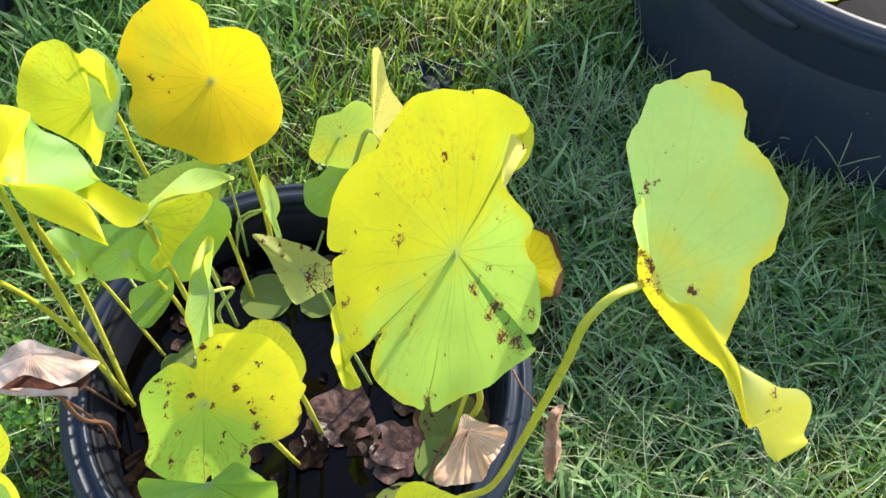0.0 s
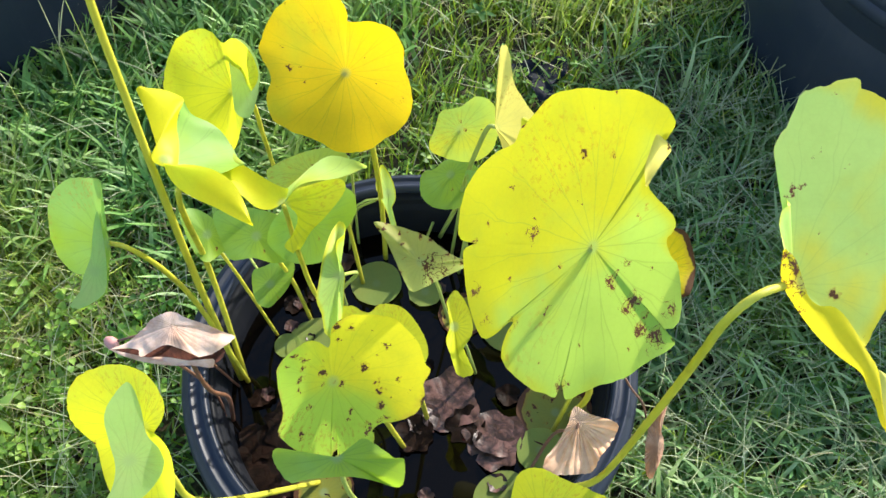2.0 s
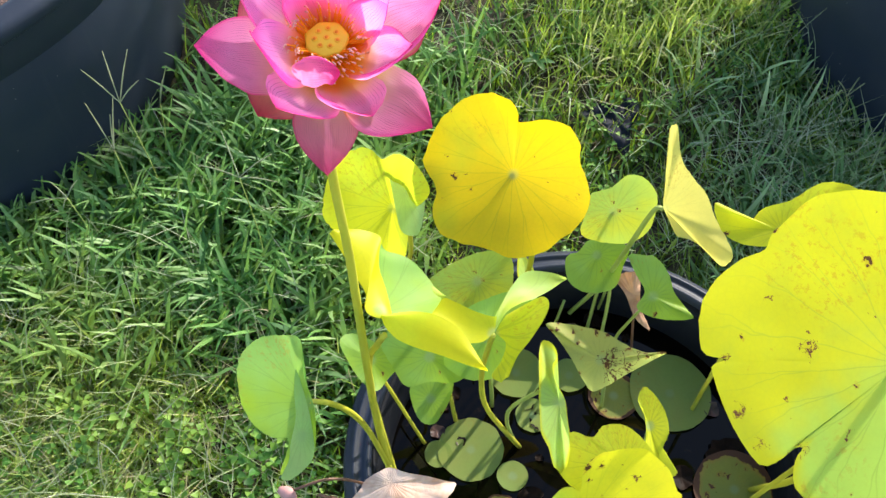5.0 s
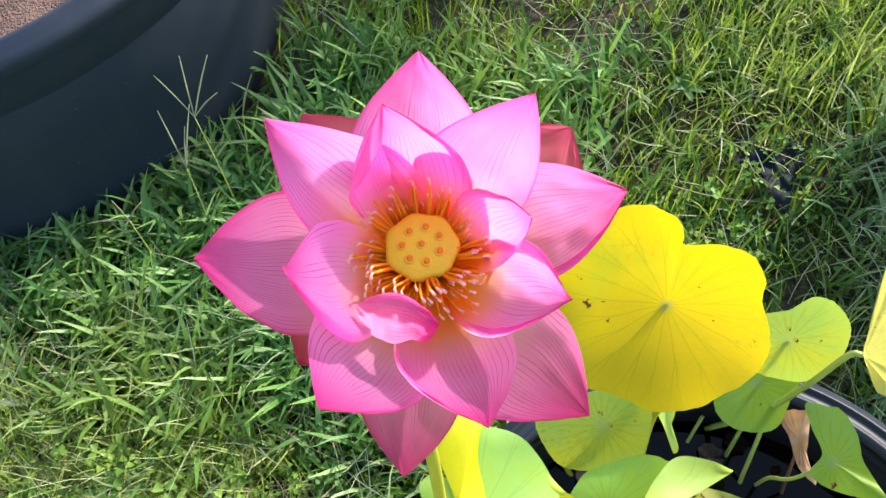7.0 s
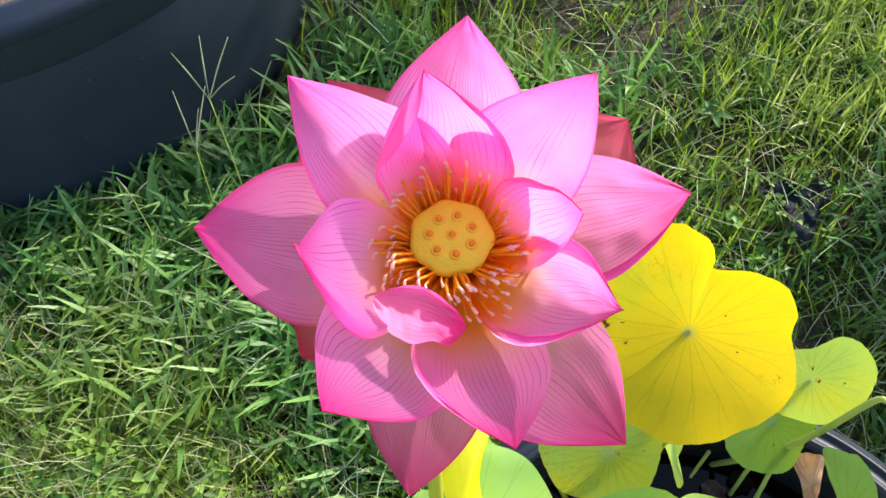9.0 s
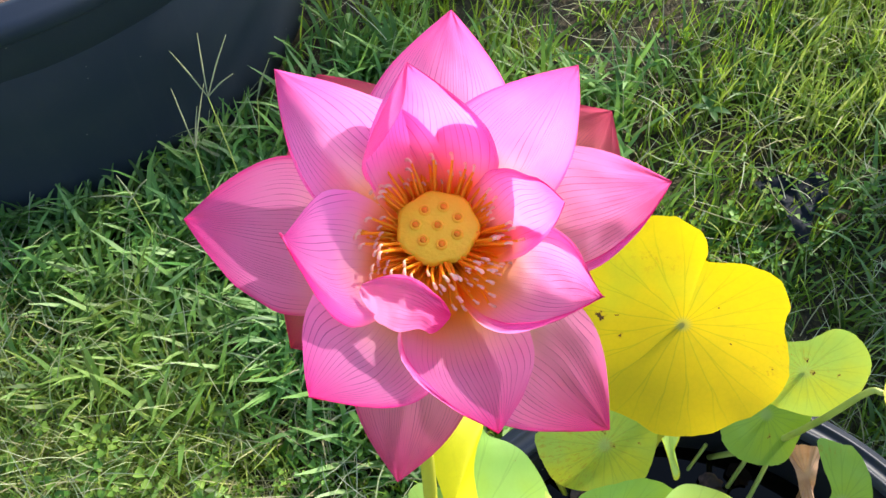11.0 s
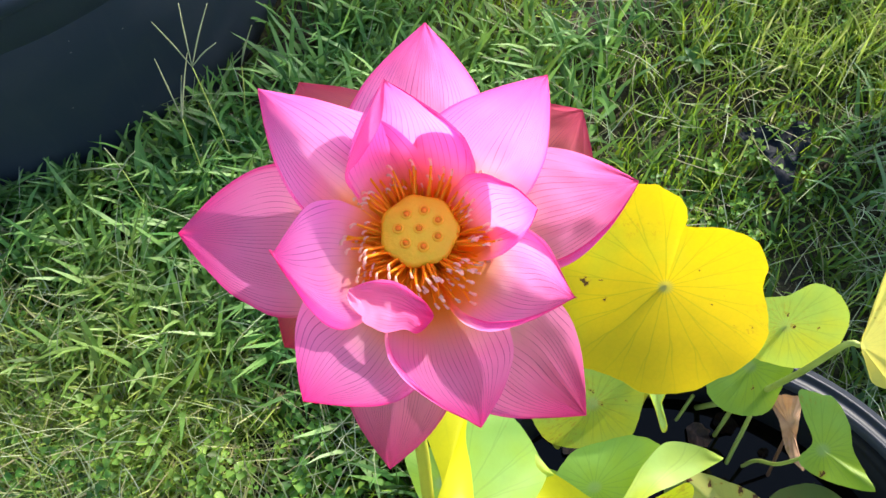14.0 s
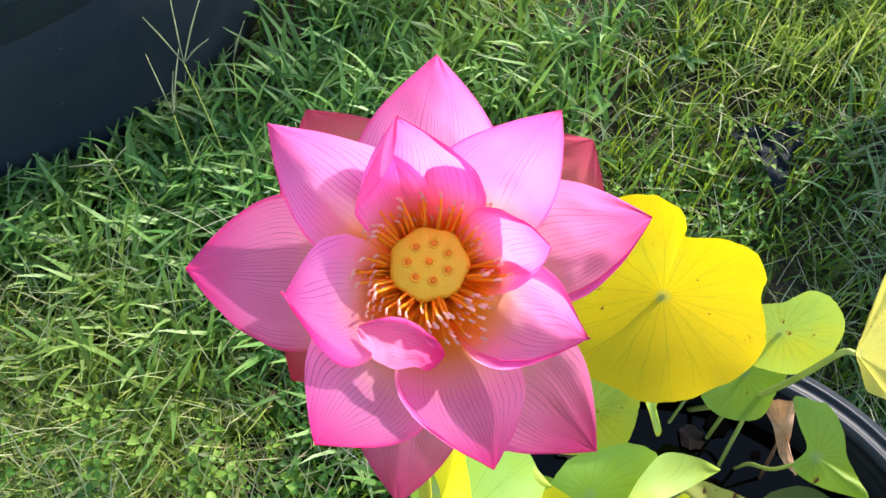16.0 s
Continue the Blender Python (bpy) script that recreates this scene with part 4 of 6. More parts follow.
LEAF["fan"] = ((0.125, 0.45, 0.43), (-0.16, -0.31, 0.94), 0.5, [(140, 1.9), (72, 1.8, 0), (38, 4.6, 1), (19, 4.5, -0.5), (-20, 4.9), (-37, 5.9, -0.5), (-63, 6.3), (-84, 7.2, -0.5), (-93, 6.0), (-100, 3.3, 0), (-131, 1.3)])
LEAF["hang"] = ((0.245, 0.52, 0.25), (-0.26, -0.39, 0.88), 0, [(139, 4.8), (120, 6.0), (125, 3.1, 0.7), (42, 0.8), (-47, 3.1, 0.5), (-60, 4.7), (-77, 3.6, -0.5), (-164, 1.8)])
LEAF["dry2"] = ((-0.07, 0.75, 0.36), (-0.04, -0.56, 0.83), 0, [(143, 3.9), (103, 3.6, 0.8), (82, 2.7), (-45, 1.4, -0.5), (-55, 4.9), (-78, 2.9), (172, 1.3, 0.6)])
# the green shadow lying on leaf Q, built as a lobe
LEAF["Q_lobe"] = ((-0.27, 0.203, 0.682), (0.53, -0.37, 0.76), 0, [(58, 7.1), (46, 4.8), (25, 2.7), (-16, 2.7), (-49, 3.1), (-89, 3.4), (-124, 4.4), (-142, 6.2), (-153, 5.2), (-155, 2.9), (166, 1.3), (102, 2.5), (85, 4.7), (71, 6.1)])
LEAF["U_lobe"] = ((-0.427, 0.404, 0.617), (0.52, -0.37, 0.77), 0, [(56, 6.6), (48, 4.3), (12, 1.6), (-87, 2.0), (-114, 3.0), (-143, 4.3), (-157, 4.5), (-158, 2.8), (171, 1.3), (70, 1.9), (61, 4.3)])
LEAF["yl2_lobe"] = ((-0.37, 0.695, 0.634), (0.04, -0.63, 0.78), 0, [(128, 4.3), (102, 4.7), (77, 3.7), (32, 2.6), (-30, 2.8), (-68, 4.9), (-90, 4.4), (-114, 2.1), (144, 2.0)])


# the pale margin of the largest leaf that turns under
H_TURN = ([(-4.5, 10.6, 1.2), (-3.8, 9.5, 1.0), (-2.7, 8.2, 0.8), (-1.2, 7.7, 0.8)],
          [(-4.3, 10.9, 1.2), (-2.7, 11.3, 0.9), (-2.4, 10.0, 0.5), (-1.9, 8.8, 0.5), (-1.1, 7.8, 0.8)])
# the drooping side of the tall leaf: two margins of the folded band, and of the lobe below its neck
J_BAND = ([(-1.0, 2.6, 1.2), (-1.2, 1.3, 0.8), (-1.2, 0.1, 0.5), (-0.9, -0.9, 0.6), (-0.2, -2.4, 0.7), (1.0, -4.4, 0.9), (2.3, -6.0, 1.1), (3.8, -7.4, 1.2), (4.2, -8.5, 1.2), (4.6, -9.8, 1.2), (4.8, -11.3, 1.2), (5.1, -11.9, 1.2)],
          [(-0.9, 2.7, 1.5), (-0.3, 1.9, 1.6), (0.0, 0.6, 1.6), (0.3, -1.1, 1.6), (1.0, -1.9, 1.7), (2.0, -2.1, 1.9), (2.7, -2.7, 1.9), (3.4, -3.9, 1.8), (4.3, -5.7, 1.6), (5.1, -7.3, 1.4), (5.2, -9.9, 1.3), (5.2, -12.0, 1.2)])
J_TAIL = ([(5.2, -7.3, 0.9), (5.3, -9.7, 0.9), (5.2, -12.0, 0.9), (5.9, -12.1, 0.9), (6.2, -13.3, 0.9), (6.4, -14.2, 0.8), (7.0, -15.0, 0.7)],
          [(5.4, -7.3, 0.9), (7.2, -8.6, 0.6), (8.7, -9.6, 0.3), (10.2, -10.0, 0), (11.1, -10.9, -0.3), (11.0, -12.1, -0.3), (10.0, -13.4, 0), (10.1, -14.1, 0.2), (8.7, -14.6, 0.5), (7.1, -15.0, 0.7)])


# blades that fold and roll: (part, material, one margin, other margin, bow, label), in centimetres from the top of the stalk
ROLLED = {"A": [], "B": []}
ROLLED["A"].append(("rolled_lip", M_lip, [(-6.0, 6.7, 6.9), (-4.4, 4.9, 6.1), (-2.9, 3.0, 5.7), (-1.6, 1.2, 5.6), (-1.5, -0.1, 5.6), (-0.9, -0.8, 5.4), (0.4, -1.0, 5.3)],
                   [(-5.4, 7.4, 6.6), (-3.7, 8.0, 6.2), (-2.2, 8.1, 5.7), (-1.3, 7.6, 5.6), (-1.2, 5.9, 5.3), (-0.9, 4.5, 4.8), (-0.0, 2.8, 4.2), (1.0, 0.1, 4.3)], 0.004, "lip with its backlit yellow put into the colour"))
# M_green here gives the inner wall its shade by colour
ROLLED["A"].append(("blade", M_green, [(-1.7, 7.7, 5.2), (-1.3, 6.2, 4.9), (-1.1, 4.7, 4.5), (-0.2, 2.6, 3.9), (0.4, -0.1, 4.2)],
                   [(-1.6, 8.0, 4.9), (-1.0, 7.8, 3.1), (0.4, 8.1, 2.0), (1.7, 8.0, 1.1), (2.9, 7.4, 0.0), (4.1, 6.3, -0.6), (5.0, 5.1, -0.5), (4.2, 0.8, 2.5)], -0.003, ""))
ROLLED["A"].append(("rolled_tip", M_lip, [(0.2, -0.9, 5.4), (0.8, -1.5, 4.3), (2.0, -2.0, 3.3), (4.0, -2.4, 2.8), (6.2, -2.7, 2.5), (8.4, -3.2, 2.3), (10.6, -3.6, 2.2)],
                   [(0.2, -0.7, 5.3), (2.4, 0.4, 4.7), (4.6, 0.7, 4.3), (6.6, 0.3, 3.8), (8.0, -0.6, 3.3), (9.2, -1.9, 2.8), (10.4, -3.5, 2.4)], 0.004, "yellow pointed tip rolled outwards"))
ROLLED["B"].append(("left_wing", M_lip, [(-9.5, 1.5, 1.7), (-7.6, 0.9, 1.7), (-6.0, 0.1, 1.5), (-4.3, -0.7, 0.9), (-2.6, -1.3, 0.3), (-1.0, -1.0, 0.2), (0.1, 0.1, 0.4)],
                   [(-9.5, 1.7, 1.6), (-8.4, 2.6, 1.9), (-6.7, 2.9, 2.1), (-4.4, 2.5, 1.6), (-2.3, 1.9, 1.2), (-0.7, 1.6, 1.0), (0.1, 1.6, 1.0)], -0.003, "wing with its backlit yellow put into the colour"))
ROLLED["B"].append(("right_wing", M_pale, [(0.1, 0.1, 0.4), (1.0, 2.1, 1.0), (2.4, 3.7, 0.5), (3.8, 5.0, -0.4), (5.5, 6.6, -0.9), (6.9, 8.0, -0.9)],
                   [(-0.1, 1.7, 0.9), (0.5, 3.6, 0.5), (1.3, 5.9, 0.1), (2.6, 8.0, -0.3), (5.1, 8.5, -0.7), (7.0, 8.2, -0.9)], -0.003, "pale green wing"))
ROLLED["B"].append(("lower_fold", M_lime, [(0.1, 0.2, 0.2), (1.3, 0.1, -1.9), (1.0, -1.1, -3.7), (0.2, -2.3, -5.0), (1.3, -2.7, -5.6)],
                   [(1.1, 2.0, 0.9), (3.3, 4.2, 0.2), (4.7, 5.5, -0.7), (5.4, 5.1, -1.5), (5.0, 3.6, -2.3), (3.8, 1.5, -3.4), (2.7, -0.0, -4.3), (2.0, -2.0, -5.5)], 0.003, "yellow-green lower side with dark veins"))
ROLLED["B"].append(("back_lobe", M_saddle, [(-9.6, 0.6, 2.8), (-8.0, 0.7, 2.6), (-5.1, 2.3, 2.6)],
                   [(-9.7, 0.9, 2.8), (-8.9, 2.8, 3.0), (-7.3, 3.6, 2.8), (-5.2, 2.5, 2.5)], 0.002, ""))


def lotus_leaf(key, material, label, stalk=None, radius=0.0035, stalk_material=None, group="lotus leaves of the pot", crumple=0.0, wave=0.0022, power=1.5, category="leaf", name="lotus_leaf", drop=0.0):
    """A blade and, where it shows, its stalk; stalk lists the points below the blade, the foot last."""
    at, face, lift, spokes = LEAF[key]
    m = frame_from(face, at)
    foot = stalk[-1] if stalk else at
    leaf = thing(name, foot, label, category, group)
    for piece, tissue, low, high, bow, words in ROLLED.get(key, ()):
        part(piece, strip_mesh(key + "_" + piece, tissue, low, high, bow, ord(key) + bow * 900, 44), leaf, m, words)
    if spokes:
        part("blade", blade_mesh(key + "_blade", material, lift, spokes, crumple=crumple, wave=wave, power=power, seed=len(key) + ord(key[0]) * 0.37 + ord(key[-1]) * 0.11), leaf, m)
    if key + "_fold" in LEAF:
        at2, face2, lift2, spokes2 = LEAF[key + "_fold"]
        at3, face3, lift3, spokes3 = LEAF[key + "_inner"]
        part("inner_fold", blade_mesh(key + "_inner", M_cavity, lift3, spokes3, seed=4.1), leaf, frame_from(face3, at3), "red-brown inside of the curl, darkened to stand for its shade")
        part("lower_fold", blade_mesh(key + "_fold", material, lift2, spokes2, crumple=crumple, wave=wave, power=power, seed=3.3), leaf, frame_from(face2, at2))
    for side in ("_lobe", "_lobe_b"):
        if key + side in LEAF:
            at4, face4, lift4, spokes4 = LEAF[key + side]
            part("overlaid_lobe", blade_mesh(key + side, M_lobe, lift4, spokes4, rings=10, around=72, wave=0.001, seed=5.2), leaf, frame_from(face4, at4), "pale green lobe: a folded margin, on leaf Q a shadow given shape")
    if key == "H":
        part("turned_margin", strip_mesh("H_turn", M_thin, *H_TURN, 0.002, 3.7, 30, 6), leaf, m, "pale margin turned under")
    if key == "J":
        part("folded_band", strip_mesh("J_band", M_fold, *J_BAND, 0.003, 2.1), leaf, m, "deep yellow folded margin with brown streaks")
        part("drooping_lobe", strip_mesh("J_tail", M_tail, *J_TAIL, 0.002, 6.3), leaf, m, "pale yellow drooping lobe")
    if stalk:
        under = Vector(at) - m.to_3x3().col[2] * 0.001
        start = [under, under - m.to_3x3().col[2] * drop] if drop else [under]
        part("stalk", tube(key + "_stalk", [*start, *[Vector(p) for p in stalk]], [radius * 0.8, radius, radius * 1.05], stalk_material or M_petiole), leaf, None, "prickly yellow-green stalk")
    return leaf


lotus_leaf("H", M_big, "large yellow-green lotus leaf with ragged brown-nicked edge", [(0.085, 0.505, 0.60), (0.131, 0.511, 0.400), (0.120, 0.552, 0.200)], 0.0042, power=2.0)
lotus_leaf("J", M_tall, "tall pale green lotus leaf with drooping yellow margin", [(0.218, 0.404, 0.876), (0.202, 0.391, 0.847), (0.201, 0.405, 0.748), (0.189, 0.408, 0.592), (0.166, 0.410, 0.373), (0.128, 0.408, 0.300), (0.085, 0.405, 0.200)], 0.0041)
lotus_leaf("G", M_spotted, "low yellow lotus leaf covered in brown spots", [(-0.12, 0.40, 0.45), (-0.10, 0.44, 0.20)], power=2.0)
lotus_leaf("Gp", M_lime, "bright green lotus leaf under the spotted one", [(-0.09, 0.47, 0.40), (-0.08, 0.49, 0.20)])
lotus_leaf("yl", M_yellow, "bright yellow notched lotus leaf lit from behind", [(-0.238, 0.752, 0.57), (-0.218, 0.725, 0.500), (-0.224, 0.750, 0.330), (-0.221, 0.736, 0.200)], 0.0038, drop=0.022)
lotus_leaf("yl2", M_lime, "yellow-green lotus leaf folded along one side", [(-0.374, 0.711, 0.570), (-0.372, 0.715, 0.480), (-0.390, 0.760, 0.300), (-0.30, 0.70, 0.20)], 0.0032, drop=0.020)
lotus_leaf("B", M_saddle, "saddle-shaped yellow-green lotus leaf with winged sides", [(-0.254, 0.535, 0.600), (-0.262, 0.553, 0.480), (-0.253, 0.560, 0.360), (-0.204, 0.573, 0.200)], 0.0034)
lotus_leaf("Bu", M_green, "speckled green lotus leaf hanging under the saddle leaf", [(-0.258, 0.62, 0.40), (-0.25, 0.63, 0.20)], 0.003, M_petiole_thin)
lotus_leaf("A", M_saddle, "cupped pale lotus leaf with rolled yellow lip", [(-0.368, 0.505, 0.630), (-0.386, 0.524, 0.550), (-0.396, 0.538, 0.400), (-0.362, 0.482, 0.20)], 0.004)
lotus_leaf("U", M_green, "green lotus leaf hanging folded beside the pot", [(-0.407, 0.444, 0.610), (-0.392, 0.461, 0.540), (-0.382, 0.478, 0.420), (-0.355, 0.476, 0.20)], 0.0034)
lotus_leaf("Kt", M_streak, "dull folded lotus leaf with brown streaks", [(-0.105, 0.63, 0.36), (-0.09, 0.65, 0.20)], 0.0025, M_petiole_thin)
lotus_leaf("L", M_thin, "narrow pale yellow lotus leaf standing on edge", [(-0.075, 0.775, 0.535), (-0.093, 0.769, 0.460), (-0.114, 0.778, 0.340), (-0.148, 0.800, 0.200)], 0.0034, M_petiole_thin)
lotus_leaf("M", M_saddle, "small green lotus leaf with a slit", [(-0.11, 0.815, 0.40), (-0.12, 0.77, 0.20)], 0.0026, M_petiole_thin)
lotus_leaf("M2", M_green, "small dark green lotus leaf below the slit one", [(-0.10, 0.79, 0.32), (-0.10, 0.74, 0.20)], 0.0026, M_petiole_thin)
lotus_leaf("F", M_pale, "rolled narrow green lotus leaf with yellow side", [(-0.180, 0.539, 0.500), (-0.220, 0.553, 0.400), (-0.226, 0.569, 0.300), (-0.209, 0.576, 0.200)], 0.0026, M_petiole_thin)
lotus_leaf("E", M_green, "small round green lotus leaf", [(-0.369, 0.601, 0.330), (-0.395, 0.628, 0.300), (-0.387, 0.631, 0.200)], 0.002, M_petiole_thin)
lotus_leaf("Cu", M_green, "green lotus leaf drooping under the saddle leaf", [(-0.31, 0.59, 0.35), (-0.30, 0.60, 0.20)], 0.003)
lotus_leaf("Dk", M_green, "dull green lotus leaf with pinkish dead margin", [(-0.38, 0.57, 0.35), (-0.34, 0.56, 0.20)], 0.0025)
lotus_leaf("P", M_lime, "twisted light green lotus leaf with drip tip", [(-0.045, 0.56, 0.34), (-0.03, 0.58, 0.20)], 0.0024, M_petiole_thin)
lotus_leaf("Q", M_lime, "yellow lotus leaf with a pale green lobe standing for its shadow", [(-0.258, 0.219, 0.600), (-0.243, 0.227, 0.500), (-0.20, 0.36, 0.20)], 0.0036)
lotus_leaf("S", M_green, "boat-shaped green lotus leaf near the water", [(-0.103, 0.280, 0.480), (-0.10, 0.33, 0.20)], 0.003, M_petiole_thin)
lotus_leaf("T", M_lime, "smooth yellow-green lotus leaf by the rim", [(0.10, 0.30, 0.40), (0.08, 0.36, 0.20)], 0.003)
lotus_leaf("V", M_green, "small drooping green lotus leaf with drip tip", [(-0.079, 0.700, 0.380), (-0.082, 0.729, 0.280), (-0.081, 0.743, 0.200)], 0.0022, M_petiole_thin)
lotus_leaf("N", M_pale, "small pale leaf hanging shut by the far wall", [(-0.239, 0.757, 0.330), (-0.274, 0.763, 0.280), (-0.292, 0.753, 0.200)], 0.0022, M_petiole_thin)
lotus_leaf("O", M_saddle, "dull green lotus leaf under the brighter ones", [(-0.26, 0.69, 0.40), (-0.24, 0.68, 0.20)], 0.003)
lotus_leaf("I", M_brownrim, "small yellow leaf with broad dead brown margin", [(0.13, 0.50, 0.60), (0.10, 0.52, 0.20)], 0.003)
lotus_leaf("Rr", M_lime, "pale lotus leaf behind the largest one", [(0.06, 0.70, 0.50), (0.04, 0.66, 0.20)], 0.003)
lotus_leaf("dry", M_dry, "curled pinkish brown dead lotus leaf", [(-0.319, 0.367, 0.450), (-0.330, 0.401, 0.330), (-0.354, 0.413, 0.200)], 0.003, M_stalk_brown, crumple=0.005, category="dead leaf", name="dead_leaf", group="dead leaves of the pot")
lotus_leaf("fan", M_pleated, "pleated tan dead lotus leaf like a fan", [(0.122, 0.443, 0.420), (0.100, 0.455, 0.360), (0.082, 0.429, 0.280), (0.069, 0.387, 0.200)], 0.0022, M_stalk_brown, crumple=0.006, category="dead leaf", name="dead_leaf", group="dead leaves of the pot")
lotus_leaf("hang", M_tan, "shrivelled brown dead leaf hanging over the rim", None, crumple=0.010, category="dead leaf", name="dead_leaf", group="dead leaves of the pot")
lotus_leaf("dry2", M_tan, "crumpled pinkish dead leaf by the far rim", [(-0.06, 0.745, 0.28), (-0.05, 0.74, 0.20)], 0.002, M_stalk_brown, crumple=0.008, category="dead leaf", name="dead_leaf", group="dead leaves of the pot")


def floating_pad(x, y, r, material, label, z=0.004, seed=0, stretch=1.0):
    rng = random.Random(seed)
    spokes = []
    for k in range(18):
        spokes.append((k * 20, 100 * r * (1 + 0.025 * rng.uniform(-1, 1)) * (stretch if k % 9 in (0, 1, 8) else 1.0), 0.2))
    pad = thing("floating_pad", (x, y, WATER + z), label, "leaf", "floating pads on the water")
    part("blade", blade_mesh("pad_blade", material, 0, spokes, rings=8, around=60, wave=0.0012, seed=seed), pad, Matrix.Translation((x, y, WATER + z)) @ pose(0, 0, 0, 0, 0, seed * 71))


for k, (x, y, r, mat, label) in enumerate([
        (-0.273, 0.558, 0.047, M_pad, "round dull green floating pad"),
        (0.008, 0.682, 0.060, M_pad, "large dull green floating pad"),
        (0.098, 0.548, 0.056, M_padold, "half-rotten brown and yellow floating pad"),
        (0.089, 0.485, 0.034, M_pad, "small dull green floating pad"),
        (-0.210, 0.527, 0.022, M_pad, "tiny green floating pad"),
        (-0.220, 0.685, 0.040, M_pad, "dull green floating pad by the far wall"),
        (-0.189, 0.620, 0.026, M_pad, "small green floating pad"),
        (-0.141, 0.690, 0.027, M_pad, "small green floating pad"),
        (-0.074, 0.668, 0.038, M_padold, "yellowing floating pad with brown spots"),
        (0.059, 0.398, 0.046, M_pad, "green floating pad near the rim"),
        (-0.189, 0.345, 0.042, M_padold, "yellow floating pad with brown spots"),
        (-0.221, 0.468, 0.030, M_padold, "half-sunk green floating pad"),
        (-0.318, 0.545, 0.020, M_pad, "tiny green floating pad")]):
    floating_pad(x, y, r, mat, label, 0.003 + 0.0012 * (k % 4), k + 1, 1.0)


# ---- the flower ----
REC = Vector((-0.375, 0.531, 1.043))
FLOWER = frame_from((0.05, -0.12, 0.99), REC)
stem_points = [REC + Vector((-0.002, 0.004, -0.03)), Vector((-0.385, 0.521, 0.93)), Vector((-0.379, 0.505, 0.80)), Vector((-0.379, 0.497, 0.65)), Vector((-0.378, 0.489, 0.45)), Vector((-0.367, 0.478, 0.20))]
flower = thing("lotus_flower", stem_points[-1], "open pink lotus flower on a tall stem", "flower")
part("stem", tube("flower_stem", stem_points, [0.0036, 0.004, 0.0044, 0.0048], M_petiole, 12, 40), flower, None, "prickly yellow-green stem")


def petal_mesh(name, tip, left, right, bow, material, foot, roll_left=(0.0, 0.0), roll_right=(0.0, 0.0), seed=0, blunt=0.0):
    """A petal, in millimetres from the middle of the seed head: its foot, its tip and a place on either margin. bow: how far the keel
    bellies outwards, as a share of its length. roll: width in millimetres and degrees of a hem that turns over along that margin."""
    foot, tip, left, right = (Vector(v) / 1000 for v in (foot, tip, left, right))
    chord = tip - foot
    along = chord.normalized()
    inner = Vector((0, 0, 0.6)) - Vector((tip.x, tip.y, 0)).normalized() * 0.4
    inner = (inner - along * inner.dot(along)).normalized()
    ctrl = (foot + tip) / 2 - inner * (bow * chord.length * 2)
    face = along.cross(right - left).normalized()
    if face.dot(inner) < 0:
        face = -face
    rows, cols, hem = 30, 17, 6
    width = spline([(0, 0.18), (0.12, 0.50), (0.28, 0.84), (0.42, 0.98), (0.52, 1.0), (0.64, 0.91), (0.76, 0.70), (0.87, 0.42 + blunt), (0.95, 0.17 + blunt), (1.0, 0.005 + blunt * 0.3)], 60)
    verts, uvs, faces = [], [], []
    keel_at = lambda s: foot * (1 - s) ** 2 + ctrl * 2 * s * (1 - s) + tip * s * s
    keel_to = lambda s: ((ctrl - foot) * (1 - s) + (tip - ctrl) * s).normalized()
    spans = []
    for edge in (left, right):
        s = min((k / 60 for k in range(15, 52)), key=lambda s: abs((edge - keel_at(s)).dot(keel_to(s))))
        d = (edge - keel_at(s)) / float(np.interp(s, width[:, 0], width[:, 1]))
        up = face * d.dot(face)
        spans.append((d - up, up))
    total = cols + 2 * hem
    for i in range(rows):
        s = i / (rows - 1)
        mid, keel = keel_at(s), keel_to(s)
        w = float(np.interp(s, width[:, 0], width[:, 1]))
        for j in range(total):
            v = (j - hem) / (cols - 1) * 2 - 1
            side, up = spans[0] if v < 0 else spans[1]
            k = min(abs(v), 1.0)
            wave = 1 + 0.025 * k ** 4 * noise.noise(Vector((s * 8, math.copysign(1, v), seed * 3.7)))
            q = mid + side * w * k * wave + up * (w * (0.15 * k + 0.85 * k * k))
            q += face * (0.0009 * noise.noise(Vector((s * 9, v * 5, seed * 1.7))) + 0.0004 * noise.noise(Vector((s * 5, v * 26, seed * 2.3))) * math.sin(math.pi * s))
            if abs(v) > 1.0:
                wide, turn = roll_left if v < 0 else roll_right
                n = hem - j if v < 0 else j - hem - cols + 1
                ahead = (side + up * 1.85).normalized()
                axis = ahead.cross(face).normalized() if ahead.cross(face).length > 1e-6 else keel
                for m in range(n):
                    step = ahead.copy()
                    step.rotate(Matrix.Rotation(radians(turn) * min(1.0, (m + 0.5) / hem * 1.9), 3, axis))
                    q += step * (wide / 1000 / hem) * math.sin(math.pi * min(1.0, 0.06 + 0.94 * s)) ** 0.8 * (0.35 + 0.65 * w)
            verts.append(q)
            uvs.append((j / (total - 1) if roll_left[0] or roll_right[0] else min(max((v + 1) / 2, 0), 1), s))
    first, last = (0 if roll_left[0] else hem), (total - 1 if roll_right[0] else hem + cols - 1)
    for i in range(rows - 1):
        for j in range(first, last):
            faces.append((i * total + j, i * total + j + 1, (i + 1) * total + j + 1, (i + 1) * total + j))
    used = sorted({k for fc in faces for k in fc})
    place = {k: n for n, k in enumerate(used)}
    return mesh_of(name, [verts[k] for k in used], [tuple(place[k] for k in fc) for fc in faces], material, [uvs[k] for k in used])


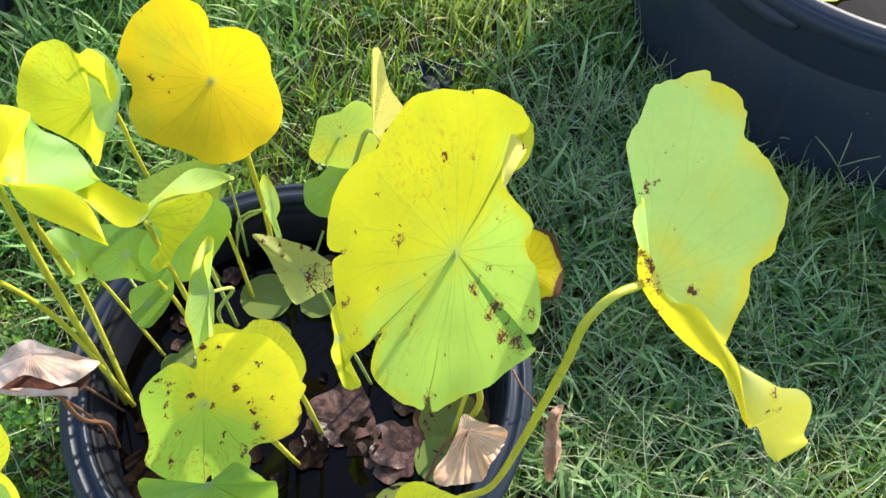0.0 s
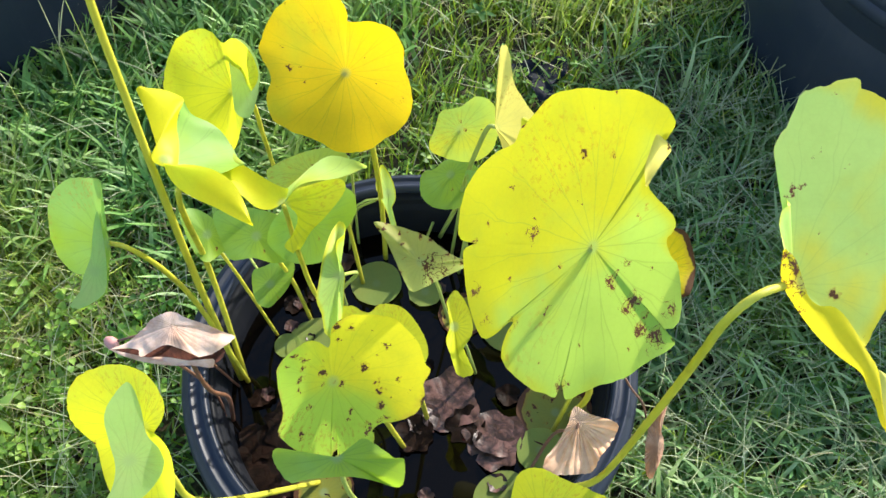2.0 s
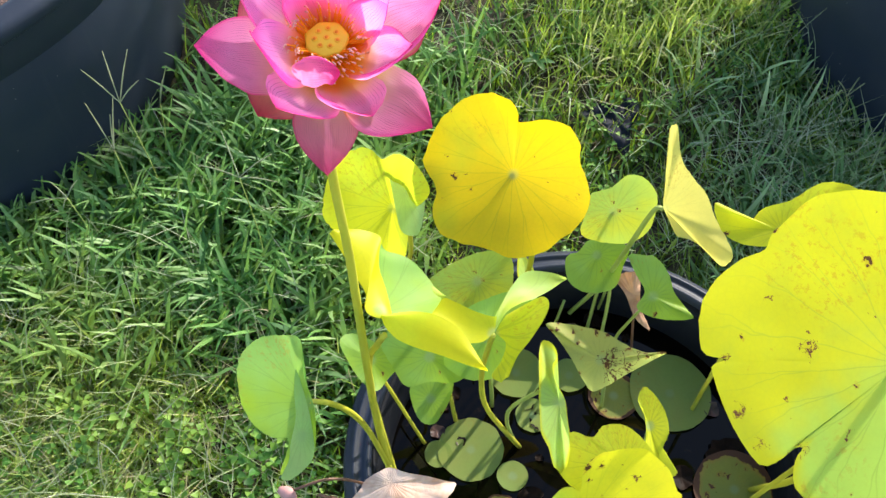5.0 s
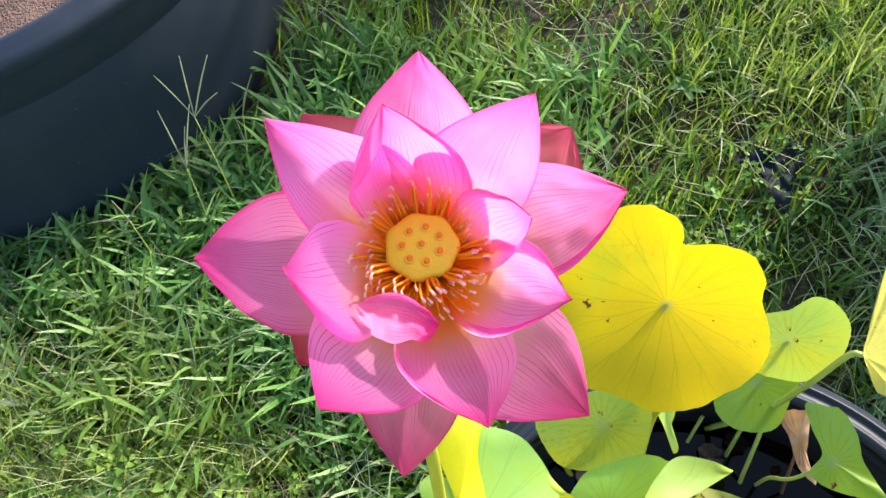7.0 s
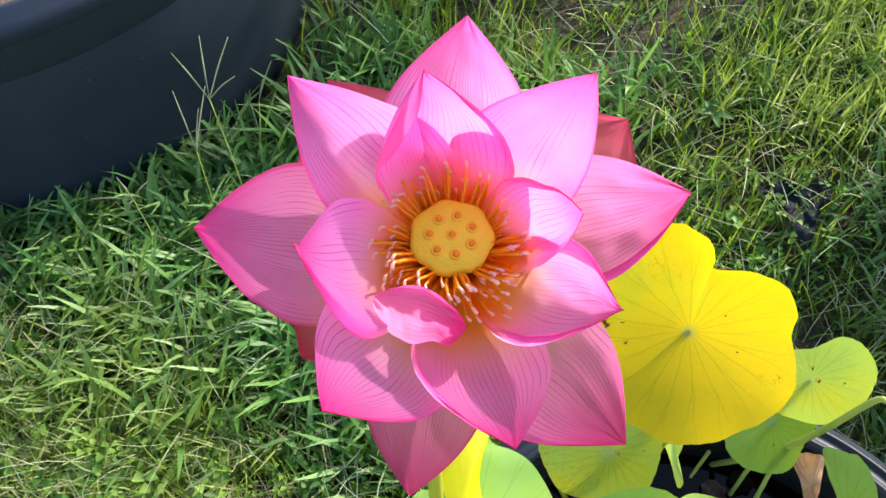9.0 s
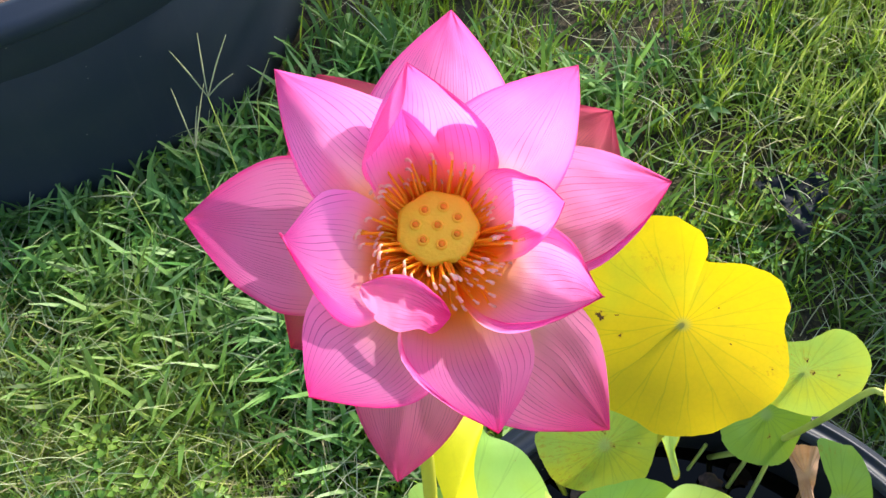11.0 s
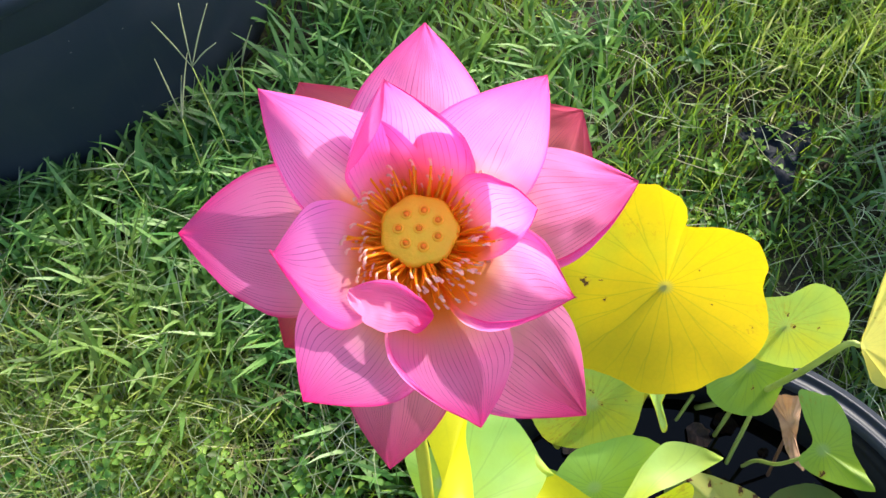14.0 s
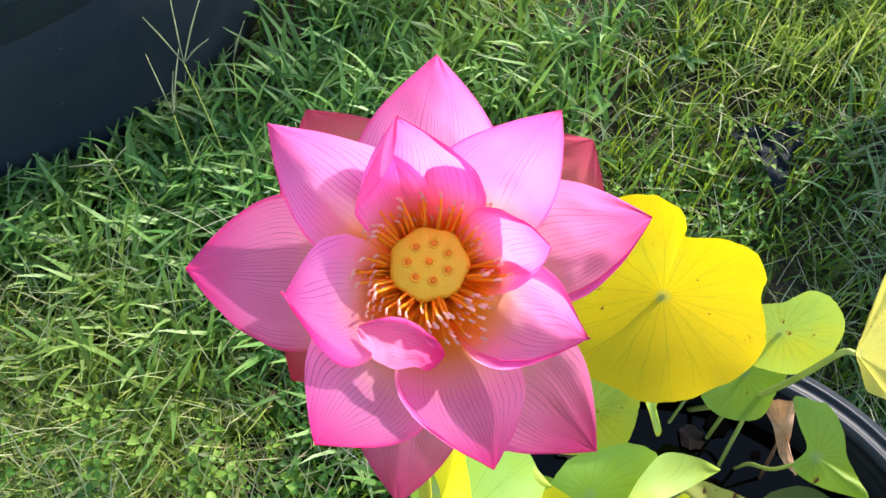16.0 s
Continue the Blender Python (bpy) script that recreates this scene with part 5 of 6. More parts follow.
def petal(tip, left, right, bow, material=None, foot=None, foot_z=-21, **more):
    """One petal of the flower; the places are in millimetres from the seed head, along the world's axes."""
    to_local = FLOWER.to_3x3().inverted()
    way = Vector((tip[0], tip[1], 0)).normalized() * 9
    foot = foot or (way.x, way.y, foot_z)
    places = [tuple(to_local @ Vector(p)) for p in (tip, left, right)]
    petal.count = petal.count + 1
    me = petal_mesh("petal", *places, bow, material or M_petal, tuple(to_local @ Vector(foot)), seed=petal.count, **more)
    part("petal", me, flower, FLOWER)


petal.count = 0
# the outer ring, then the inner ring
petal((-14, 59, 46), (-37, 28, 22), (12, 48, 20), 0.12)
petal((-59, 12, 51), (-51, -3, 26), (-27, 22, 36), 0.13, roll_left=(3, 70))
petal((34, 49, 45), (-2, 34, 28), (39, 34, 18), 0.13)
petal((74, 33, 17), (36, 44, 8), (57, 7, -8), 0.11, roll_right=(5, 140))
petal((-77, -35, 21), (-70, -1, 10), (-47, -45, -8), 0.11)
petal((-12, -80, 22), (-26, -56, 12), (14, -56, -8), 0.12, roll_right=(3, -70))
petal((44, -68, 8), (4, -49, -2), (46, -34, -4), 0.10, roll_left=(4, 90))
petal((77, -42, -30), (62, -9, -22), (44, -49, -32), 0.06, foot_z=-26, roll_right=(4, -80))
petal((11, -79, -45), (-13, -59, -36), (27, -49, -36), 0.03, M_petal_outer, foot_z=-26)
petal((46, 70, 0), (19, 74, -8), (56, 53, -12), 0.08, M_petal_red, foot_z=-27)
petal((-66, 48, 6), (-69, 22, -8), (-41, 56, -2), 0.08, M_petal_red, foot_z=-27)
petal((-40, -50, -26), (-50, -35, -28), (-26, -46, -32), 0.05, M_petal_red, foot_z=-27)
petal((-17, 24, 56), (-27, 4, 24), (3, 26, 36), 0.13, foot_z=-17, roll_right=(5, -140))
# its margin that has folded forward, in centimetres from the seed head
part("folded_margin", strip_mesh("folded_margin", M_petal_hem, [(-1.65, 2.28, 5.76), (-1.91, 1.76, 5.09), (-2.26, 1.2, 4.2), (-2.56, 0.68, 3.31), (-2.75, 0.25, 2.42), (-2.72, 0.21, 1.71), (-2.39, 0.24, 0.84)],
                                 [(-1.6, 2.23, 5.73), (-1.53, 1.63, 4.97), (-1.6, 1.2, 4.47), (-1.89, 0.77, 3.84), (-2.23, 0.43, 3.21), (-2.61, 0.2, 2.45), (-2.34, 0.24, 0.94)], 0.0012, 5.1, 40, 12), flower, Matrix.Translation(REC), "veined margin folded forward")
petal((43, 3, 33), (23, 16, 22), (35, -3, 8), 0.13, foot_z=-17, roll_left=(5, -140), blunt=0.10)
petal((-33, -43, 47), (-32, -11, 26), (-13, -44, 10), 0.13, foot_z=-17, roll_right=(7, -110), blunt=-0.10)
petal((63, -22, 26), (45, 0, 16), (32, -32, 0), 0.12, foot_z=-17, roll_left=(5, -130), roll_right=(5, 140), blunt=-0.06)
# the small innermost petal that has curled over
petal((17, -35, 8), (1, -29, 13), (2, -42, 0), -0.16, M_petal_curled, foot=(-15, -34, 8), roll_left=(4, 170), blunt=0.25)


def seed_head():
    prof = [(0.0, -0.026), (0.0055, -0.026), (0.0075, -0.018), (0.0110, -0.008), (0.0138, -0.0025), (0.0146, -0.0005), (0.0143, 0.0012), (0.0130, 0.0019), (0.008, 0.0024), (0.0, 0.0026)]
    me = lathe("seed_head", prof, M_receptacle, 48)
    for v in me.vertices:
        w = math.atan2(v.co.y, v.co.x)
        k = 1 + 0.035 * math.cos(7 * w + 0.6) * min(1, math.hypot(v.co.x, v.co.y) / 0.012) + 0.02 * math.cos(2 * w)
        v.co.x *= k
        v.co.y *= k
    head = part("seed_head", me, flower, FLOWER, "flat-topped yellow-green seed head")
    lip = [(0.0011, 0.0), (0.0012, 0.0006), (0.0016, 0.0009), (0.0021, 0.0006), (0.0023, -0.0004)]
    bead = [(0.0, 0.0013), (0.0007, 0.0012), (0.0011, 0.0008), (0.00115, 0.0), (0.0010, -0.0006)]
    lip_me, bead_me = lathe("carpel_lip", lip, M_carpel_lip, 16), lathe("carpel", bead, M_carpel, 14)
    for k in range(8):
        w = radians(51.4 * k + 20)
        r = 0.0078 if k < 7 else 0.0
        m = FLOWER @ Matrix.Translation((r * math.cos(w), r * math.sin(w) * 0.95, 0.0022))
        part("pit_lip", lip_me, head, m)
        part("carpel", bead_me, head, m)


seed_head()


def stamens():
    rng = random.Random(11)
    kinds = []
    for k in range(10):
        bend = rng.uniform(-0.2, 0.5)
        pts = [(0, 0, 0), (0.0060, 0, 0.0085), (0.0130, 0.0006 * rng.uniform(-1, 1), 0.0145 + 0.002 * bend), (0.0205, 0.0012 * rng.uniform(-1, 1), 0.0190 + 0.004 * bend)]
        fil = tube("filament", pts, [0.00046, 0.00054, 0.00058, 0.00046], M_filament, 6, 10)
        end = Vector(pts[-1])
        hook = tube("anther_tip", [end, end + Vector((0.0009, 0.0003, 0.0008)), end + Vector((0.0017, 0.0008, 0.0004)), end + Vector((0.0019, 0.0012, -0.0006))], [0.00040, 0.00048, 0.00062, 0.00066], M_anther, 6, 8)
        kinds.append((fil, hook))
    for k in range(200):
        a = 2 * math.pi * (k + rng.uniform(-0.4, 0.4)) / 200
        fil, hook = kinds[rng.randrange(10)]
        size = rng.uniform(0.68, 1.12)
        m = FLOWER @ Matrix.Translation((0.0072 * math.cos(a), 0.0072 * math.sin(a), -0.0165)) @ pose(0, 0, 0, 0, 0, math.degrees(a)) @ pose(0, 0, 0, 0, rng.uniform(-20, 16), rng.uniform(-16, 16)) @ Matrix.Scale(size, 4)
        if k % 4:
            inner = FLOWER @ Matrix.Translation((0.0070 * math.cos(a), 0.0070 * math.sin(a), -0.0175)) @ pose(0, 0, 0, 0, 0, math.degrees(a)) @ pose(0, 0, 0, 0, rng.uniform(-24, 4), rng.uniform(-12, 12)) @ Matrix.Scale(rng.uniform(0.60, 0.76), 4)
            part("stamen", fil, flower, inner)
        s = part("stamen", fil, flower, m)
        part("anther_tip", hook, s, m)


stamens()


# ---- bits in the water and round the pot ----
def rotten_leaf(x, y, r, seed, material, z=0.0035, label="sodden brown rotten leaf on the water"):
    rng = random.Random(seed)
    spokes = [(k * 20, 100 * r * rng.uniform(0.80, 1.10), rng.uniform(0.0, 0.4)) for k in range(18)]
    ob = thing("rotten_leaf", (x, y, WATER + z), label, "dead leaf", "rotten leaves in the water")
    part("blade", blade_mesh("rotten_blade", material, 0, spokes, rings=16 if r > 0.02 else 7, around=90 if r > 0.02 else 30, wave=0.004, crumple=0.0018, power=2.0, seed=seed), ob, Matrix.Translation((x, y, WATER + z)))


for k, (at, r, mat) in enumerate([
        ((-0.058, 0.523, 0.205), 0.050, M_rotten), ((0.022, 0.484, 0.205), 0.046, M_rotten), ((-0.021, 0.493, 0.203), 0.030, M_sunk), ((-0.085, 0.487, 0.205), 0.024, M_rotten), ((0.027, 0.492, 0.205), 0.036, M_rotten), ((-0.305, 0.390, 0.205), 0.030, M_sunk), ((-0.257, 0.426, 0.205), 0.050, M_sunk), ((-0.272, 0.354, 0.205), 0.055, M_sunk),
        ((-0.282, 0.709, 0.205), 0.018, M_rotten), ((-0.317, 0.463, 0.205), 0.012, M_rotten), ((-0.327, 0.455, 0.205), 0.018, M_sunk), ((-0.090, 0.460, 0.205), 0.030, M_sunk), ((0.090, 0.596, 0.205), 0.030, M_sunk)]):
    rotten_leaf(at[0], at[1], r, 30 + k, mat)


def debris(count, seed):
    """Small sodden scraps of old leaves afloat among the pads."""
    rng = random.Random(seed)
    done = 0
    while done < count:
        a, q = rng.uniform(0, 6.28), 0.25 * math.sqrt(rng.random())
        x, y = POT.x + q * math.cos(a), POT.y + q * math.sin(a)
        if y > 0.66 and rng.random() < 0.5:
            continue
        rotten_leaf(x, y, rng.uniform(0.006, 0.019), 80 + done, M_rotten if rng.random() < 0.45 else M_sunk, 0.002 + 0.0006 * (done % 4), "small sodden scrap of brown leaf on the water")
        done += 1


debris(34, 6)


def lotus_bud():
    at = Vector((-0.475, 0.403, 0.414))
    bud = thing("lotus_bud", at, "small drooping pinkish brown bud", "flower bud")
    prof = [(0.0, -0.012), (0.004, -0.010), (0.0075, -0.003), (0.008, 0.003), (0.0055, 0.010), (0.0015, 0.015), (0.0, 0.0155)]
    part("bud", lathe("bud", prof, M_bud, 20), bud, Matrix.Translation(at) @ pose(0, 0, 0, 80, 0, 70))
    part("stalk", tube("bud_stalk", [at, at + Vector((0.05, 0.02, 0.01)), Vector((-0.385, 0.44, 0.36)), Vector((-0.365, 0.465, 0.20))], [0.0016, 0.002], M_stalk_brown), bud)


lotus_bud()


# ---- grass ----
def clear_of_pots(x, y):
    ok = np.hypot(x - POT.x, y - POT.y) > 0.262
    away = np.hypot(x - LEFT_TUB.x, y - LEFT_TUB.y) - LEFT_R[0]
    ok &= away > 0.006
    # a worn strip of soil runs along the far side of the tub
    side = np.degrees(np.arctan2(y - LEFT_TUB.y, x - LEFT_TUB.x))
    ok &= ~((away < 0.10) & (side > -22) & (side < 60) & (np.modf(np.abs(x * 977.0 + y * 613.0))[0] > 0.22))
    return ok & (np.hypot(x - RIGHT_TUB.x, y - RIGHT_TUB.y) > 0.464)


def blades(name, material, count, box, length, width, start, end, seed, label, category, clump=0.0, flat=0.15, tuft=0, lift=0.0, hole=None):
    """Many curved blades in one mesh: a folded strip that tapers, leaning its own way."""
    rng = np.random.default_rng(seed)
    patch = box is not VIEW and hole is None
    if patch:
        box = (box[0] - 0.08, box[1] + 0.08, box[2] - 0.08, box[3] + 0.08)
        count = int(count * 1.25)
    x, y = rng.uniform(box[0], box[1], count), rng.uniform(box[2], box[3], count)
    if tuft:
        ids = np.arange(count) // tuft
        hx, hy = rng.uniform(box[0], box[1], count // tuft + 1), rng.uniform(box[2], box[3], count // tuft + 1)
        x, y = hx[ids] + rng.normal(0, 0.010, count), hy[ids] + rng.normal(0, 0.010, count)
    if clump:
        keep = np.array([noise.noise(Vector((a * 3.1, b * 3.1, seed))) for a, b in zip(x, y)]) + rng.normal(0, 0.25, count) > clump
        x, y = x[keep], y[keep]
    ok = clear_of_pots(x, y)
    if patch:
        # the patch thins out raggedly towards its borders
        inside = np.minimum(np.minimum(x - box[0], box[1] - x), np.minimum(y - box[2], box[3] - y))
        ok &= inside + 0.05 * np.sin(x * 11.0 + seed) * np.cos(y * 9.0) > rng.uniform(0.0, 0.26, len(x))
    if hole:
        edge = 0.12 * np.sin(x * 7.0) * np.cos(y * 5.0)
        ok &= ~((x > hole[0] + edge) & (x < hole[1] + edge) & (y > hole[2] + edge) & (y < hole[3] + edge))
    x, y = x[ok], y[ok]
    n = len(x)
    az = rng.uniform(0, 2 * np.pi, n)
    ln = rng.uniform(*length, n) * rng.uniform(0.7, 1.0, n)
    wd = rng.uniform(*width, n)
    t0, t1 = np.radians(rng.uniform(*start, n)), np.radians(rng.uniform(*end, n))
    twist = rng.uniform(-0.9, 0.9, n)
    seg = 4
    px, py, pz = x.copy(), y.copy(), np.full(n, -0.004) + lift * rng.uniform(0.3, 1.0, n)
    verts = np.zeros((n, seg * 2 + 1, 3), dtype=np.float32)
    for i in range(seg + 1):
        f = i / seg
        a = az + twist * f
        side = np.stack([-np.sin(a), np.cos(a), np.zeros(n)], 1)
        w = wd * (1.0, 1.1, 0.9, 0.6, 0.0)[i] * 0.5
        tilt = flat * np.sin(6 * az + i)
        p = np.stack([px, py, pz], 1)
        if i < seg:
            verts[:, 2 * i] = p - side * w[:, None] + np.stack([np.zeros(n), np.zeros(n), -tilt * w], 1)
            verts[:, 2 * i + 1] = p + side * w[:, None] + np.stack([np.zeros(n), np.zeros(n), tilt * w], 1)
        else:
            verts[:, 2 * i] = p
        th = t0 + (t1 - t0) * f
        px, py, pz = px + np.sin(th) * np.cos(a) * ln / seg, py + np.sin(th) * np.sin(a) * ln / seg, np.maximum(pz + np.cos(th) * ln / seg, 0.006)
    k = seg * 2 + 1
    quads = np.array([[2 * i, 2 * i + 1, 2 * i + 3, 2 * i + 2] for i in range(seg - 1)])
    base = np.arange(n)[:, None, None] * k
    q = (quads[None] + base).reshape(-1, 4)
    tri = (np.array([[2 * seg - 2, 2 * seg - 1, 2 * seg]])[None] + base).reshape(-1, 3)
    me = bpy.data.meshes.new(name)
    me.vertices.add(n * k)
    me.vertices.foreach_set("co", verts.ravel())
    me.loops.add(len(q) * 4 + len(tri) * 3)
    me.loops.foreach_set("vertex_index", np.concatenate([q.ravel(), tri.ravel()]).astype(np.int32))
    me.polygons.add(len(q) + len(tri))
    me.polygons.foreach_set("loop_start", np.concatenate([np.arange(len(q)) * 4, len(q) * 4 + np.arange(len(tri)) * 3]).astype(np.int32))
    me.materials.append(material)
    me.update(calc_edges=True)
    me.validate()
    me.polygons.foreach_set("use_smooth", [True] * len(me.polygons))
    return tagged(new(name, me), label, category, kind="stuff")


VIEW = (-1.80, 1.40, 0.0, 2.6)
# where broad crabgrass crowds out the finer blades
LUSH = (-1.40, -0.52, 0.80, 1.36)
blades("grass", M_grass, 40000, VIEW, (0.05, 0.14), (0.0016, 0.0042), (0, 34), (12, 80), 1, "dense lawn of mixed green blades", "grass", clump=-0.12, hole=LUSH)
blades("crabgrass", M_weed, 15000, VIEW, (0.06, 0.150), (0.0040, 0.0085), (3, 40), (35, 98), 2, "broad soft crabgrass blades in tufts", "grass", tuft=9, clump=-0.02)
blades("broad_grass", M_broad, 9500, (-1.48, -0.42, 0.68, 1.46), (0.07, 0.17), (0.0050, 0.0115), (6, 40), (45, 108), 12, "broad pale green grass blades near the mulch tub", "grass", tuft=6, lift=0.03)
blades("leafy_grass", M_soft, 9000, (0.10, 1.25, 0.15, 1.55), (0.06, 0.16), (0.0035, 0.0095), (6, 45), (40, 104), 14, "broad soft grass beside the water tub, paled to lift the shade there", "grass", tuft=6, lift=0.02)
blades("lawn_tufts", M_grass, 16000, VIEW, (0.06, 0.15), (0.0022, 0.0048), (3, 34), (20, 88), 6, "taller grass tufts in the lawn", "grass", tuft=9, hole=LUSH)
# pale blades and extra straw brighten the sunlit parts of the lawn by colour
blades("sun_tinted_grass", M_sun_tint, 8200, (-1.36, -0.76, 0.28, 0.74), (0.05, 0.13), (0.0016, 0.0042), (10, 60), (40, 98), 15, "grass with the sunny patch's light put into its pale colour", "grass", tuft=7, lift=0.03)
blades("sun_tinted_grass_far", M_sun_tint, 4200, (-0.20, 0.26, 1.45, 2.30), (0.06, 0.14), (0.0022, 0.0052), (8, 45), (30, 90), 16, "grass between the tubs with sunlight put into its bright colour", "grass", tuft=7, lift=0.03)
blades("straw_patch", M_straw, 2400, (-1.30, -0.62, 0.30, 0.80), (0.04, 0.13), (0.0010, 0.0026), (30, 85), (60, 100), 9, "dry straw, laid thicker to brighten the sunny patch", "straw", lift=0.05)
blades("pale_stems", M_spike, 3200, (0.08, 1.25, 0.15, 1.50), (0.09, 0.24), (0.0009, 0.0017), (25, 80), (45, 95), 21, "thin pale seeding stems across the lawn", "grass", tuft=4, lift=0.07)
blades("seeding_stems", M_spike, 900, (-1.35, -0.42, 0.0, 1.20), (0.09, 0.24), (0.0010, 0.0020), (25, 80), (45, 95), 22, "thin pale seeding stems among the clover", "grass", tuft=4, lift=0.07)
blades("dry_grass", M_straw, 4200, VIEW, (0.06, 0.20), (0.0008, 0.0018), (30, 85), (70, 100), 3, "thin dry straw lying in the lawn", "straw", lift=0.06, hole=LUSH)
blades("seed_spikes", M_spike, 3400, VIEW, (0.05, 0.14), (0.0011, 0.0020), (25, 75), (30, 85), 7, "pale narrow seed spikes over the lawn", "grass", tuft=3, lift=0.10, hole=LUSH)
blades("far_grass", M_grass, 60000, (-5, 5, -3, 6.5), (0.06, 0.16), (0.006, 0.013), (5, 50), (50, 110), 4, "lawn running on around the pots", "grass", hole=(-1.62, 1.22, 0.18, 2.42))


def clover(count, seed):
    """Small three-leaved weeds close to the ground, most of them in patches."""
    rng = np.random.default_rng(seed)
    verts, faces = [], []
    tries = 0
    while tries < count:
        tries += 1
        x, y = rng.uniform(-1.5, 1.2), rng.uniform(-0.05, 2.2)
        if noise.noise(Vector((x * 2.6, y * 2.6, 7.0))) + rng.normal(0, 0.2) < (-0.10 if x < -0.56 and y < 0.62 else 0.34) or not clear_of_pots(np.array([x]), np.array([y]))[0]:
            continue
        patch = x < -0.56 and y < 0.62
        z, turn = rng.uniform(0.02, 0.095 if patch else 0.075), rng.uniform(0, 6.28)
        lean = Vector((rng.normal(0, 0.35), rng.normal(0, 0.35), 1)).normalized()
        fr = frame_from(lean, (x, y, z))
        size = rng.uniform(0.007, 0.017 if patch else 0.013)
        for leaf in range(3):
            a = turn + leaf * 2.094
            b = len(verts)
            for da, r in ((0, 0.05), (0.62, 0.62), (0.48, 1.05), (0.0, 0.96), (-0.48, 1.05), (-0.62, 0.62)):
                verts.append(fr @ Vector((math.cos(a + da) * r * size, math.sin(a + da) * r * size, 0.12 * size * abs(da) * 3)))
            faces += [(b, b + 1, b + 2, b + 3), (b, b + 3, b + 4, b + 5)]
    return tagged(new("clover", mesh_of("clover", verts, faces, M_clover)), "low clover-like weeds in the lawn", "weed", kind="stuff")


clover(30000, 8)


# ---- weeds, seed stalks and scraps ----
def seed_stalk(root, fork, tips, seed):
    """A crabgrass stalk: a thin culm, a fork and long narrow spikes."""
    root, fork = Vector(root), Vector(fork)
    st = thing("seed_stalk", root, "tall crabgrass seed stalk with spread spikes", "grass stalk", "seed stalks by the tub")
    bend = (root + fork) / 2 + Vector((0.01, -0.008, 0.01))
    part("culm", tube("culm", [root, bend, fork], [0.0011, 0.0008], M_petiole_thin, 6, 10), st)
    for k, tip in enumerate(tips):
        tip = Vector(tip)
        mid = (fork + tip) / 2 + Vector((0, 0, 0.004))
        part("spike", tube("spike", [fork, mid, tip], [0.0009, 0.0013, 0.0007], M_seedhead, 6, 14), st)


FORK_A, FORK_B = (-0.952, 1.082, 0.257), (-0.980, 1.045, 0.165)
seed_stalk((-0.925, 1.05, 0.0), FORK_A, [(-1.029, 1.123, 0.288), (-0.993, 1.154, 0.303), (-0.950, 1.163, 0.305), (-0.924, 1.119, 0.277)], 1)
seed_stalk((-0.965, 1.01, 0.0), FORK_B, [(-1.047, 1.115, 0.213), (-0.994, 1.130, 0.217), (-0.995, 1.099, 0.199)], 2)
seed_stalk((-1.01, 0.92, 0.0), (-1.032, 0.937, 0.161), [(-1.066, 0.957, 0.176), (-1.018, 0.965, 0.176), (-1.098, 0.919, 0.156), (-1.036, 0.920, 0.151)], 8)
seed_stalk((-0.69, 0.91, 0.0), (-0.695, 0.934, 0.283), [(-0.733, 0.994, 0.322), (-0.765, 0.942, 0.294), (-0.633, 0.935, 0.279), (-0.647, 0.973, 0.302)], 9)
seed_stalk((-0.947, 1.131, 0.030), (-0.933, 1.168, 0.160), [(-0.906, 1.190, 0.240), (-0.919, 1.181, 0.210)], 3)
seed_stalk((0.744, 1.231, 0.000), (0.697, 1.213, 0.120), [(0.691, 1.227, 0.200), (0.753, 1.211, 0.170), (0.626, 1.205, 0.200)], 4)
seed_stalk((0.707, 1.307, 0.000), (0.660, 1.278, 0.120), [(0.585, 1.291, 0.240), (0.676, 1.311, 0.220), (0.596, 1.281, 0.150)], 5)
seed_stalk((0.363, 1.409, 0.000), (0.359, 1.397, 0.100), [(0.420, 1.424, 0.160), (0.361, 1.391, 0.160), (0.326, 1.387, 0.150)], 6)
seed_stalk((0.617, 1.286, 0.000), (0.589, 1.272, 0.100), [(0.583, 1.280, 0.180), (0.595, 1.224, 0.160)], 7)


def rosette(at, count, length, width, seed, label, material, name="weed"):
    """A broad-leaved weed: pointed leaves round one root."""
    rng = random.Random(seed)
    at = Vector(at)
    w = thing(name, at, label, "weed")
    for k in range(count):
        a = 2 * math.pi * (k + rng.uniform(-0.3, 0.3)) / count
        ln, wd, rise = length * rng.uniform(0.7, 1.1), width * rng.uniform(0.8, 1.1), rng.uniform(0.3, 0.9)
        verts, faces = [], []
        for i in range(9):
            f = i / 8
            half = wd * 0.5 * math.sin(math.pi * min(0.98, 0.06 + 0.94 * f)) ** 0.8
            r, z = ln * f, ln * (rise * f - 0.75 * rise * f * f) + 0.004
            for side, dz in ((-1, 0.25), (0, 0.0), (1, 0.25)):
                verts.append((math.cos(a) * r - math.sin(a) * half * side, math.sin(a) * r + math.cos(a) * half * side, z + half * dz))
        for i in range(8):
            for j in range(2):
                faces.append((3 * i + j, 3 * i + j + 1, 3 * i + j + 4, 3 * i + j + 3))
        part("leaf", mesh_of("weed_leaf", verts, faces, material), w, Matrix.Translation(at + Vector((0, 0, 0.035))))
    part("shoot", tube("weed_shoot", [at, at + Vector((0, 0, 0.04))], [0.0016, 0.0012], M_petiole_thin, 6, 6), w)


rosette((-0.768, 0.347, 0.050), 5, 0.060, 0.015, 21, "pale green broad-leaved weed in the lawn", M_leafy)
rosette((0.784, 1.152, 0.030), 8, 0.06, 0.026, 22, "dark green leafy weed by the tub", M_weed)
rosette((0.630, 1.307, 0.060), 5, 0.045, 0.024, 23, "small green weed against the tub", M_weed)
